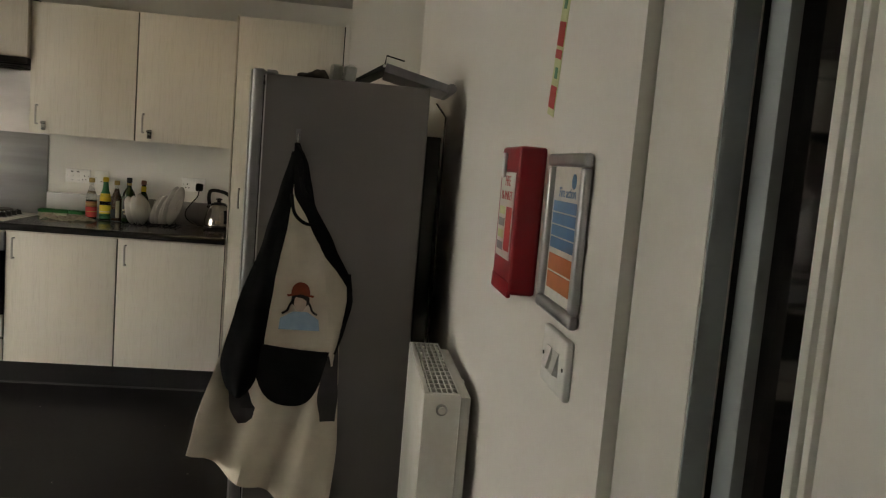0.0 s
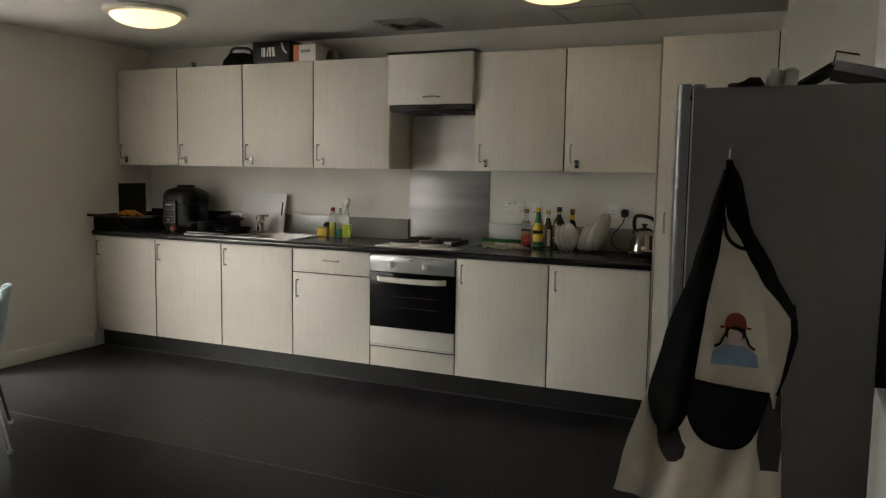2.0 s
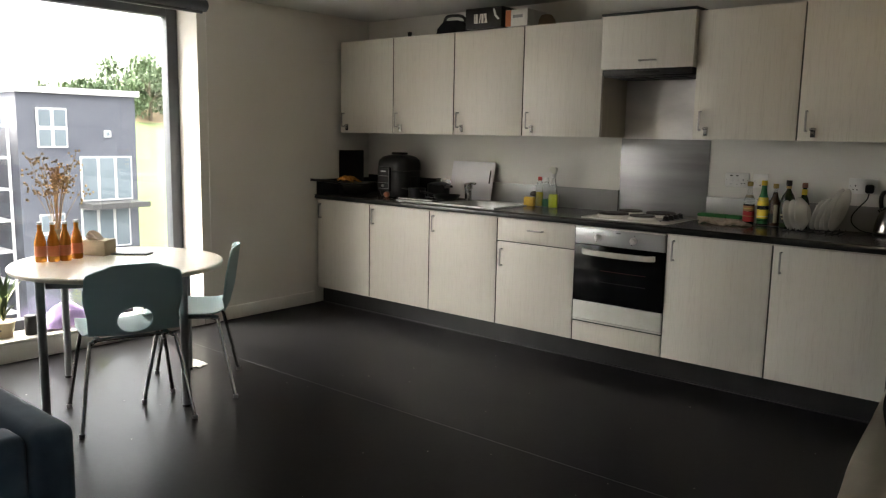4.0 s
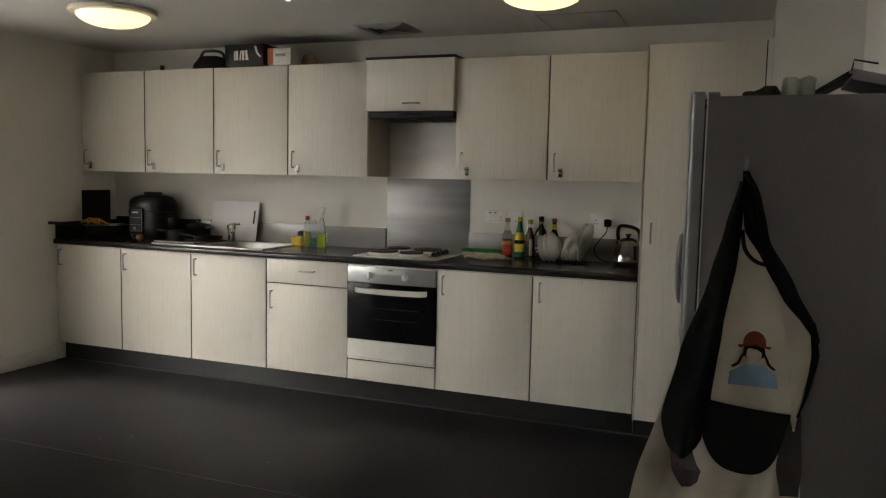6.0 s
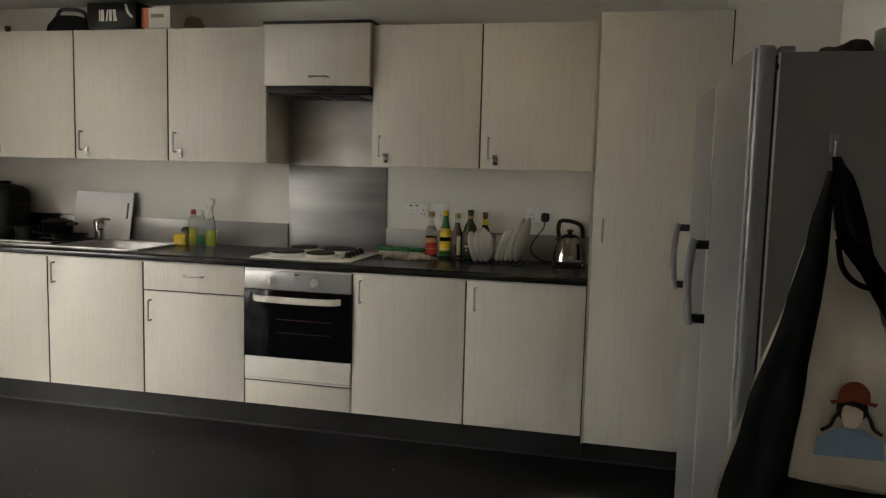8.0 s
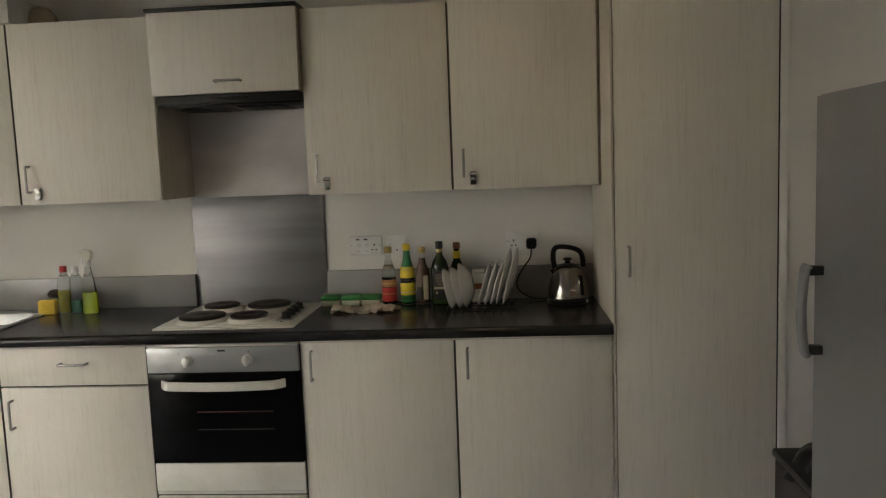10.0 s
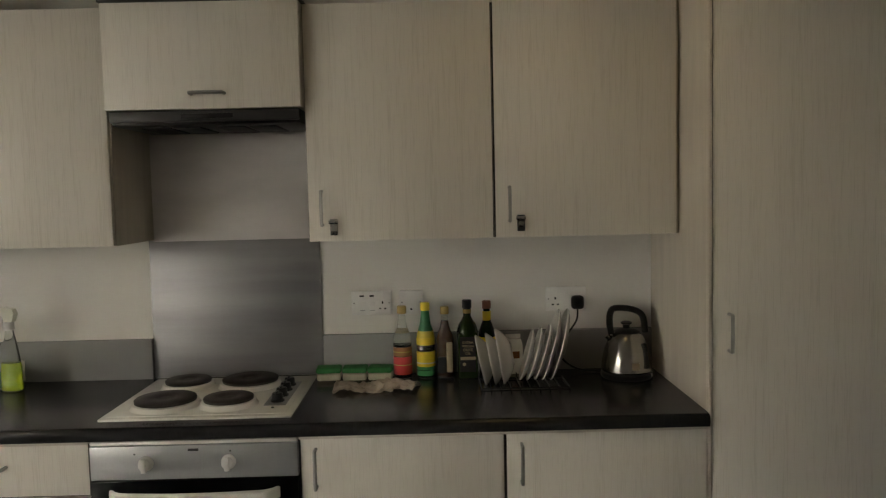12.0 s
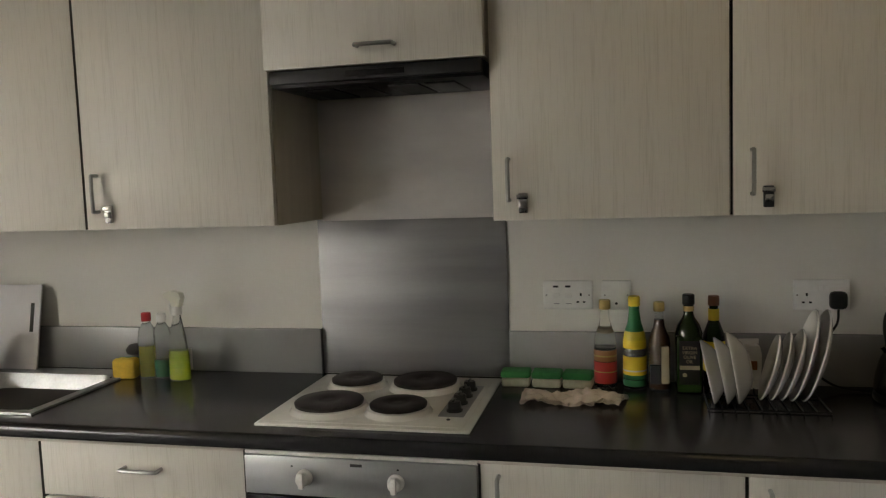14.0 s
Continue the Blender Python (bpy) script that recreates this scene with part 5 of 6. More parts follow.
b = sauce(0.880, 0.515, 0.255, 0.032, M_CLEARB, M_GOLD, "soy sauce bottle with red label and gold cap")
part("sauce", lathe(bmesh.new(), [(0.028, 0.004), (0.0295, 0.008), (0.0295, 0.118), (0.0285, 0.120)], n=24), M_SOY, b, "dark sauce")
band(b, 0.0322, 0.016, 0.078, M_REDPAPER, "red label")
band(b, 0.0326, 0.048, 0.052, M_GOLD, "gold print line")
band(b, 0.0322, 0.080, 0.112, M_COPPER, "copper brown label")
band(b, 0.0326, 0.093, 0.098, M_GOLD, "gold print line")
band(b, 0.0215, 0.160, 0.172, M_TAN, "neck label")
b = sauce(0.962, 0.515, 0.265, 0.032, M_CLEARB, M_YELLOW, "sauce bottle with yellow and green wrapper")
part("sauce", lathe(bmesh.new(), [(0.028, 0.004), (0.0295, 0.008), (0.0295, 0.125), (0.027, 0.130)], n=24), M_SOY, b, "dark sauce")
band(b, 0.0322, 0.030, 0.042, M_DKGREEN, "green label")
band(b, 0.0322, 0.042, 0.095, M_YELLOW, "yellow label")
band(b, 0.0326, 0.052, 0.057, M_PAPER, "white print line")
band(b, 0.0322, 0.010, 0.028, M_DKGREEN, "green foot band")
part("neck_wrap", lathe(bmesh.new(), [(0.0325, 0.118), (0.0325, 0.138), (0.026, 0.166)], n=28), M_YELLOW, b, "yellow wrapper")
part("neck_wrap", lathe(bmesh.new(), [(0.0265, 0.1665), (0.019, 0.19), (0.0145, 0.225), (0.0145, 0.236)], n=28), M_DKGREEN, b, "green foil neck")
b = sauce(1.030, 0.510, 0.250, 0.030, M_CLEARB, M_GOLD, "brown sauce bottle with tan label")
part("sauce", lathe(bmesh.new(), [(0.026, 0.004), (0.0275, 0.008), (0.0275, 0.127), (0.025, 0.148), (0.0135, 0.178), (0.0105, 0.200)], n=24), mat("brown_sauce", (0.075, 0.030, 0.012), 0.2, scale=10), b, "brown sauce")
part("label", mesh_box(0.004, 0.026, -0.0335, -0.020, 0.022, 0.128, 0.004), M_TAN, b, "tan paper label")
part("label", mesh_box(-0.027, 0.003, -0.0325, -0.020, 0.02, 0.075, 0.004), M_BLKLABEL, b, "black label")

oil = thing("oil_bottle", "square dark green olive oil bottle with black label", "bottle", (1.108, 0.49, CZ), group="bottles on the worktop")
bm = mesh_box(-0.036, 0.036, -0.034, 0.034, 0, 0.165, 0.010, 3)
part("glass", bm, M_OLIVE, oil)
part("shoulder", lathe(bmesh.new(), [(0.037, 0.150), (0.0365, 0.168), (0.030, 0.190), (0.018, 0.208), (0.0135, 0.220), (0.0135, 0.245)], n=28), M_OLIVE, oil)
part("collar", lathe(bmesh.new(), [(0.0145, 0.228), (0.015, 0.234), (0.0145, 0.242)], n=20), M_GOLD, oil)
part("cap", lathe(bmesh.new(), [(0.0145, 0.2445), (0.0165, 0.247), (0.0165, 0.272), (0.014, 0.275)], n=20), M_BLACK, oil)
lb = part("label", mesh_box(-0.027, 0.027, -0.0356, -0.0342, 0.028, 0.150), M_BLKLABEL, oil, "black printed label")
for i, w in enumerate(("EXTRA", "VIRGIN", "OLIVE", "OIL")):
    lettering("lettering", w, 0.0125, M_TAN, lb, pose(0, -0.0359, 0.126 - i * 0.0125))
part("ribbon", mesh_box(-0.026, 0.026, -0.0364, -0.0357, 0.070, 0.081), M_TAN, lb)
part("seal", lathe(bmesh.new(), [(0.006, 0), (0.006, 0.0006)], (-0.013, -0.0358, 0.055), 14, pose(0, 0, 0, 90, 0, 0)), M_TAN, lb)
b = sauce(1.180, 0.545, 0.262, 0.030, M_OLIVE, M_BROWNCAP, "yellow labelled oil bottle with brown cap")
band(b, 0.0302, 0.05, 0.135, M_YELLOW, "yellow label")
band(b, 0.0306, 0.075, 0.10, M_ORANGE, "orange print")
band(b, 0.0145, 0.185, 0.225, M_YELLOW, "yellow neck label", n=20)

pk = thing("spice_packet", "small cream paper packet standing behind the bowls", "packet", (1.272, 0.545, CZ), 6)
part("packet", prism(bmesh.new(), [(-0.030, 0.0), (0.030, 0.0), (0.032, 0.10), (0.027, 0.122), (-0.026, 0.126), (-0.031, 0.10)], 0.032, Matrix.Translation((0, -0.016, 0))), M_PAPER, pk)
part("fold", mesh_box(-0.026, 0.027, -0.004, 0.004, 0.1265, 0.140, 0.001), M_PAPER, pk)
part("print_bar", mesh_box(-0.020, 0.020, -0.0172, -0.0162, 0.055, 0.080), M_COPPER, pk)

# plates in a wire rack
M_CHINA = mat("white_china", (0.66, 0.65, 0.62), 0.15, col2=(0.68, 0.67, 0.64), scale=9)
rack = thing("plate_rack", "black wire plate rack on the worktop", "rack", (1.29, 0.38, CZ))
for y in (-0.07, 0.07):
    part("rail", tube(bmesh.new(), [(-0.15, y, 0.004), (0.145, y, 0.004)], 0.0026, 8), M_BLACK, rack)
for i in range(10):
    x = -0.145 + i * 0.032
    part("wire", tube(bmesh.new(), smooth_line([(x, -0.078, 0.022), (x, -0.068, 0.006), (x, 0.0, 0.0045), (x, 0.068, 0.006), (x, 0.078, 0.022)], 4), 0.0018, 6), M_BLACK, rack)


def plate(x, y, r, lean, turn, deep, label, group="plates in the rack"):
    """A plate standing on edge, its face to -x, leaning by some degrees."""
    under = [(r * (0.40 + 0.60 * k / 9), deep * (k / 9) ** (1.6 if deep > 0.03 else 2.4)) for k in range(10)]
    inner = [(q * 0.985, z + 0.0045) for q, z in under[::-1]]
    prof = [(r * 0.36, -0.003), (r * 0.40, -0.003), *under, (r * 1.004, deep + 0.0025), *inner]
    m = pose(0, 0, 0, 0, 0, turn) @ pose(0, 0, 0, 0, -90 + lean, 0)
    ob = solo("bowl" if deep > 0.03 else "plate", lathe(bmesh.new(), prof, n=44, turn=m), M_CHINA, label, "bowl" if deep > 0.03 else "plate", (0, 0, 0), 0, group)
    ob.location = (x, y, CZ + 0.009 + r * math.cos(radians(lean)))
    return ob


for i, (x, r, ln, dp) in enumerate(((1.185, 0.085, -12, 0.036), (1.220, 0.088, -11, 0.038), (1.252, 0.095, -9, 0.040))):
    plate(x, 0.38, r, ln, -3, dp, "white china bowl standing on edge in the rack", "bowls in the rack")
for i, (x, r, ln) in enumerate(((1.318, 0.088, 16), (1.345, 0.092, 16), (1.372, 0.096, 17), (1.400, 0.122, 15), (1.428, 0.122, 15))):
    plate(x, 0.385, r, ln, -5, 0.016, "white china plate standing on edge in the rack")

# sponges and cloth
M_SPGREEN = mat("sponge_green", (0.03, 0.20, 0.055), 0.8, scale=60, bump=0.001)
M_SPCREAM = mat("sponge_cream", (0.48, 0.46, 0.34), 0.9, scale=60, bump=0.001)
for i, x in enumerate((0.620, 0.712, 0.802)):
    s = thing("scouring_sponge", "green topped cream scouring sponge in clear wrap", "sponge", (x, 0.515 - 0.004 * i, CZ), 3 - 4 * i, group="scouring sponges")
    part("foam", mesh_box(-0.042, 0.042, -0.032, 0.032, 0, 0.026, 0.008, 3), M_SPCREAM, s)
    part("scourer", mesh_box(-0.044, 0.044, -0.034, 0.034, 0.0262, 0.046, 0.008, 3), M_SPGREEN, s)
M_RAG = mat("beige_rag", (0.50, 0.42, 0.34), 0.95, col2=(0.40, 0.33, 0.26), scale=24, fine=260, bump=0.0015)
solo("dish_cloth", sheet(bmesh.new(), lambda u, v: (-0.13 + 0.265 * u + 0.012 * v, -0.045 + 0.09 * v + 0.02 * u, 0.014 + 0.006 * math.sin(9 * u + 3 * v) + 0.012 * math.sin(math.pi * v)
                                                    + 0.010 * noise.noise(Vector((u * 14, v * 7, 2))) + 0.004 * noise.noise(Vector((u * 30, v * 14, 5)))), 60, 20, 0.012), M_RAG, "folded beige dish cloth on the worktop", "cloth", (0.79, 0.345, CZ), -3)

# kettle
ket = thing("kettle", "brushed steel kettle with black arched handle and base", "kettle", (1.655, 0.455, CZ))
M_KET = mat("kettle_steel", (0.33, 0.315, 0.295), 0.2, 1.0, scale=5, stretch=(1, 1, 0.2), fine=90, rvar=0.05)
part("power_base", lathe(bmesh.new(), [(0.085, 0), (0.088, 0.004), (0.088, 0.016), (0.078, 0.022)], n=40), M_BLACK, ket)
part("body", lathe(bmesh.new(), [(0.082, 0.0225), (0.086, 0.028), (0.084, 0.060), (0.074, 0.105), (0.058, 0.145), (0.050, 0.158), (0.045, 0.162)], n=44), M_KET, ket)
part("lid", lathe(bmesh.new(), [(0.046, 0.1622), (0.046, 0.166), (0.030, 0.174), (0.012, 0.177), (0.012, 0.190), (0.019, 0.193), (0.019, 0.199), (0.010, 0.203)], n=28), M_BLACK, ket, "black lid with knob")
line = smooth_line([(-0.056, 0, 0.160), (-0.062, 0, 0.200), (-0.058, 0, 0.238), (-0.040, 0, 0.252), (0.010, 0, 0.247), (0.048, 0, 0.232), (0.064, 0, 0.208), (0.070, 0, 0.158)], 6)
part("handle", tube(bmesh.new(), line, 0.0115, 10), M_BLACK, ket, "black arched handle", at=pose(0, 0, 0, 0, 0, 12))
part("gauge", mesh_box(-0.010, 0.010, -0.006, 0.004, -0.045, 0.045, 0.004, 3), M_BLACK, ket, "dark level gauge", at=pose(0.050, -0.058, 0.085, -14, 6, 40))
part("sticker", mesh_box(-0.013, 0.013, -0.001, 0.001, -0.012, 0.012), M_TAN, ket, at=pose(0.012, -0.0835, 0.052, -6, 0, 8))
part("spout", tube(bmesh.new(), [(-0.050, 0.0, 0.128), (-0.062, 0.0, 0.146), (-0.068, 0, 0.152)], 0.010, 10), M_KET, ket)
part("switch", mesh_box(0.06, 0.078, -0.052, -0.040, 0.008, 0.018, 0.003), M_PLASTIC, ket)

ket.scale = (1.0, 1.0, 0.95)

# washing-up liquids
M_LIQY = mat("yellow_liquid", (0.66, 0.80, 0.03), 0.15, scale=8, trans=0.45)
M_LIQG = mat("green_liquid", (0.05, 0.30, 0.14), 0.15, scale=8, trans=0.45)
M_LIQO = mat("amber_liquid", (0.66, 0.58, 0.03), 0.15, scale=8, trans=0.45)
for x, y, h, liq, lh, cap, lbl in ((-0.590, 0.485, 0.215, M_LIQO, 0.105, M_REDPAPER, "washing-up liquid bottle with red cap"),
                                   (-0.538, 0.490, 0.212, M_LIQG, 0.060, M_PLASTIC, "washing-up liquid bottle with white cap")):
    b = thing("soap_bottle", lbl, "bottle", (x, y, CZ), 20, group="washing-up bottles")
    part("bottle", lathe(bmesh.new(), [(0.026, 0), (0.030, 0.006), (0.030, h * 0.62), (0.024, h * 0.76), (0.013, h * 0.85), (0.013, h * 0.87)], n=24, sy=0.7), M_CLEARB, b)
    part("liquid", lathe(bmesh.new(), [(0.023, 0.004), (0.0265, 0.009), (0.0265, lh)], n=24, sy=0.66), liq, b)
    part("cap", lathe(bmesh.new(), [(0.0150, h * 0.872), (0.0155, h * 0.875), (0.0155, h * 0.985), (0.013, h)], n=18), cap, b)
sp = thing("spray_bottle", "clear spray bottle half full of yellow-green cleaner", "bottle", (-0.462, 0.462, CZ), 165, group="washing-up bottles")
part("bottle", lathe(bmesh.new(), [(0.036, 0), (0.040, 0.007), (0.038, 0.08), (0.028, 0.15), (0.017, 0.20), (0.0145, 0.212)], n=28, sy=0.66), M_CLEARB, sp)
part("liquid", lathe(bmesh.new(), [(0.032, 0.004), (0.0362, 0.010), (0.0345, 0.08), (0.0325, 0.098)], n=28, sy=0.62), M_LIQY, sp)
part("label", mesh_box(-0.028, 0.004, -0.0285, -0.0265, 0.03, 0.10, 0.0008), M_PAPER, sp, "white paper label")
part("collar", lathe(bmesh.new(), [(0.017, 0.2125), (0.0175, 0.216), (0.0165, 0.240)], n=20), M_PLASTIC, sp)
M_MILKY = mat("milky_spray_plastic", (0.80, 0.80, 0.70), 0.3, trans=0.35, scale=14)
part("spray_head", prism(bmesh.new(), [(-0.020, 0.2405), (0.012, 0.2405), (0.016, 0.258), (0.036, 0.266), (0.038, 0.280), (0.014, 0.290), (-0.024, 0.284), (-0.030, 0.268)], 0.020, Matrix.Translation((0, -0.010, 0))), M_MILKY, sp)
part("nozzle", mesh_box(0.0385, 0.050, -0.008, 0.008, 0.264, 0.280, 0.003), M_MILKY, sp)
part("trigger", tube(bmesh.new(), smooth_line([(0.018, 0, 0.262), (0.030, 0, 0.240), (0.026, 0, 0.215)], 5), 0.004, 8), M_PLASTIC, sp)
spg = thing("yellow_sponge", "yellow washing-up sponge standing on edge", "sponge", (-0.665, 0.470, CZ), 10)
bm = mesh_box(-0.038, 0.038, -0.024, 0.020, 0, 0.066, 0.008, 3)
bmesh.ops.subdivide_edges(bm, edges=[e for e in bm.edges if e.calc_length() > 0.02], cuts=4, use_grid_fill=True)
for v in bm.verts:
    v.co += Vector((noise.noise(v.co * 45), 0.5 * noise.noise(v.co * 45 + Vector((5, 0, 0))), noise.noise(v.co * 45 + Vector((0, 9, 0))))) * 0.006 * min(1, v.co.z / 0.02)
part("foam", bm, mat("yellow_foam", (0.74, 0.50, 0.07), 0.9, scale=70, bump=0.002), spg)
part("scourer", mesh_box(-0.034, 0.034, 0.0232, 0.031, 0, 0.064, 0.003), M_DKGREEN, spg)
solo("steel_scourer", lathe(bmesh.new(), [(0.012, 0), (0.030, 0.008), (0.034, 0.02), (0.022, 0.036), (0.006, 0.040)], n=12), mat("wire_wool", (0.09, 0.085, 0.08), 0.6, 0.6, scale=90, bump=0.003),
     "dark steel wool scourer on the sponge", "scourer", (-0.648, 0.505, CZ + 0.068))

# around the sink, and the far end of the worktop
brd = thing("chopping_board", "white plastic chopping board leaning on the upstand", "chopping board", (-1.255, 0.510, CZ + 0.008), 0)
M_BOARD = mat("white_board_plastic", (0.80, 0.79, 0.82), 0.45, col2=(0.785, 0.775, 0.805), scale=5, fine=180)
part("board", mesh_box(-0.205, 0.205, 0.0, 0.010, 0.0, 0.295, 0.004), M_BOARD, brd, at=pose(0, 0, 0, -11, 0, 0))
part("grip_slot", mesh_box(0.168, 0.182, -0.0012, -0.0002, 0.13, 0.23), M_DKGREY, brd, at=pose(0, 0, 0, -11, 0, 0))
fry = thing("pressure_fryer", "large black rounded multi cooker with control panel", "cooker", (-1.89, 0.40, CZ), 8)
def soft_box(bm, rings, n=48, power=3.6):
    """Rounded-square rings of (half width, height), closed at both ends."""
    loops = []
    for r, z in rings:
        row = []
        for i in range(n):
            c, q = math.cos(2 * math.pi * i / n), math.sin(2 * math.pi * i / n)
            k = r / (abs(c) ** power + abs(q) ** power) ** (1 / power)
            row.append(bm.verts.new((k * c, 0.95 * k * q, z)))
        loops.append(row)
    for a, b in zip(loops, loops[1:]):
        for i in range(n):
            bm.faces.new((a[i], a[(i + 1) % n], b[(i + 1) % n], b[i]))
    bm.faces.new(loops[0][::-1])
    bm.faces.new(loops[-1])
    return bm


part("body", soft_box(bmesh.new(), [(0.125, 0), (0.137, 0.012), (0.145, 0.05), (0.148, 0.16), (0.147, 0.205)]), M_BLACK, fry)
part("lid", soft_box(bmesh.new(), [(0.146, 0.2055), (0.152, 0.212), (0.152, 0.262), (0.145, 0.290), (0.120, 0.316), (0.075, 0.330), (0.055, 0.332)]), M_BLACK, fry)
part("lid_handle", mesh_box(-0.060, 0.060, -0.035, 0.035, 0.3325, 0.352, 0.009, 3), M_BLACK, fry)
cp = part("control_panel", mesh_box(-0.105, 0.015, -0.156, -0.130, 0.040, 0.235, 0.006, 3), M_BLACK, fry, "black control panel")
for z in (0.064, 0.110, 0.165):
    part("outline", tube(bmesh.new(), [(-0.095, -0.1565, z), (0.003, -0.1565, z)], 0.0016, 6), M_GREY, cp)
part("outline", tube(bmesh.new(), [(0.004, -0.1565, 0.066), (0.006, -0.1565, 0.215)], 0.0018, 6), M_GREY, cp)
part("dial", lathe(bmesh.new(), [(0.012, 0), (0.012, 0.008), (0.009, 0.010)], (-0.05, -0.156, 0.086), 16, pose(0, 0, 0, 90, 0, 0)), M_GREY, cp)
part("logo_bar", mesh_box(-0.075, -0.025, -0.1572, -0.1561, 0.197, 0.207), M_ALU, cp)
part("side_vent", mesh_box(0.140, 0.156, -0.05, 0.05, 0.05, 0.16, 0.006), M_BLACK, fry)
solo("onion", lathe(bmesh.new(), [(0.004, 0), (0.020, 0.006), (0.027, 0.022), (0.020, 0.038), (0.005, 0.046)], n=18), mat("onion_skin", (0.30, 0.11, 0.05), 0.4, scale=20), "small brown onion on the worktop", "onion", (-1.845, 0.205, CZ))
pot = thing("saucepan", "black saucepan with steel lid by the sink", "saucepan", (-1.47, 0.40, CZ + 0.014))
part("pan", lathe(bmesh.new(), [(0.080, 0), (0.086, 0.006), (0.088, 0.095), (0.090, 0.098)], n=32), M_BLACK, pot)
part("lid", lathe(bmesh.new(), [(0.089, 0.0985), (0.089, 0.104), (0.05, 0.116), (0.016, 0.120), (0.014, 0.138), (0.022, 0.142), (0.018, 0.150)], n=32), M_BLACK, pot)
part("handle", tube(bmesh.new(), [(0.085, -0.02, 0.085), (0.16, -0.07, 0.095), (0.22, -0.11, 0.10)], 0.010, 8), M_BLACK, pot)
pot2 = thing("milk_pan", "small dark steel pan on the drainer", "saucepan", (-1.535, 0.22, CZ + 0.014))
part("pan", lathe(bmesh.new(), [(0.060, 0), (0.066, 0.006), (0.067, 0.075), (0.069, 0.078)], n=28), M_BLACK, pot2)
part("handle", tube(bmesh.new(), [(-0.06, -0.02, 0.065), (-0.12, -0.04, 0.075)], 0.008, 8), M_BLACK, pot2)
dr = thing("drying_rack", "low black drying rack on the sink drainer", "rack", (-1.42, 0.17, CZ + 0.012))
for i in range(9):
    part("wire", tube(bmesh.new(), [(-0.16 + i * 0.04, -0.10, 0.006), (-0.16 + i * 0.04, 0.12, 0.006)], 0.0028, 6), M_CHROME, dr)
part("drip_mat", mesh_box(-0.175, 0.20, -0.11, 0.30, -0.001, 0.0025, 0.001), M_RUBBER, dr, "black drip mat")
for y in (-0.10, 0.12):
    part("rail", tube(bmesh.new(), [(-0.17, y, 0.006), (0.17, y, 0.006)], 0.0035, 8), M_PLASTIC, dr)
ut = thing("frying_pan", "black frying pan lying by the sink", "frying pan", (-1.305, 0.30, CZ + 0.013))
part("pan", lathe(bmesh.new(), [(0.075, 0), (0.085, 0.004), (0.105, 0.034), (0.107, 0.036), (0.100, 0.034), (0.080, 0.008)], n=32), M_BLACK, ut)
part("handle", tube(bmesh.new(), smooth_line([(-0.08, -0.06, 0.034), (-0.12, -0.10, 0.048), (-0.15, -0.13, 0.054)], 4), 0.009, 8), M_BLACK, ut)
wok = thing("wok", "dark steel wok with long handle on the worktop", "wok", (-2.20, 0.22, CZ))
part("bowl", lathe(bmesh.new(), [(0.06, 0.0), (0.075, 0.004), (0.13, 0.045), (0.165, 0.098), (0.168, 0.100), (0.160, 0.098), (0.125, 0.050), (0.05, 0.010)], n=40), mat("wok_steel", (0.42, 0.41, 0.40), 0.24, 0.9, scale=14, rvar=0.08), wok)
part("handle", tube(bmesh.new(), smooth_line([(-0.07, -0.15, 0.098), (-0.11, -0.22, 0.112), (-0.175, -0.345, 0.122)], 5), 0.011, 10), M_BLACK, wok)
part("helper_handle", tube(bmesh.new(), smooth_line([(0.12, 0.11, 0.098), (0.17, 0.14, 0.108), (0.15, 0.17, 0.108), (0.10, 0.135, 0.098)], 5), 0.006, 8), M_BLACK, wok)
bm = bmesh.new()
rs = random.Random(12)
for i in range(26):
    a, c = rs.uniform(0, 3.1), (rs.uniform(-0.06, 0.06), rs.uniform(-0.035, 0.035))
    pts = []
    for k in range(5):
        t = (k - 2) * 0.026
        x, y = c[0] + t * math.cos(a), c[1] + t * math.sin(a)
        pts.append((x, y, 0.008 + 0.045 * max(0, 1 - (x / 0.11) ** 2 - (y / 0.09) ** 2) * rs.uniform(0.6, 1.15)))
    tube(bm, smooth_line(pts, 3), rs.uniform(0.004, 0.008), 6)
solo("orange_net", bm, mat("orange_net", (0.62, 0.27, 0.03), 0.8, col2=(0.42, 0.16, 0.02), scale=40, bump=0.002),
     "crumpled orange net bag lying over the wok", "bag", (-2.25, 0.16, CZ + 0.094), 35)
solo("dark_tray", mesh_box(-0.012, 0.0, -0.14, 0.14, 0, 0.355, 0.005), M_BLACK, "flat black tray standing against the wall", "tray", (-2.416, 0.37, CZ), 0)
gl = thing("glass_jar", "small dark glass jar with steel lid beside the cooker", "jar", (-2.09, 0.49, CZ))
part("jar", lathe(bmesh.new(), [(0.035, 0), (0.038, 0.006), (0.038, 0.10), (0.030, 0.115)], n=22), M_BLKGLASS, gl)
part("lid", lathe(bmesh.new(), [(0.032, 0.1155), (0.033, 0.118), (0.033, 0.135), (0.030, 0.138)], n=22), M_CHROME, gl)

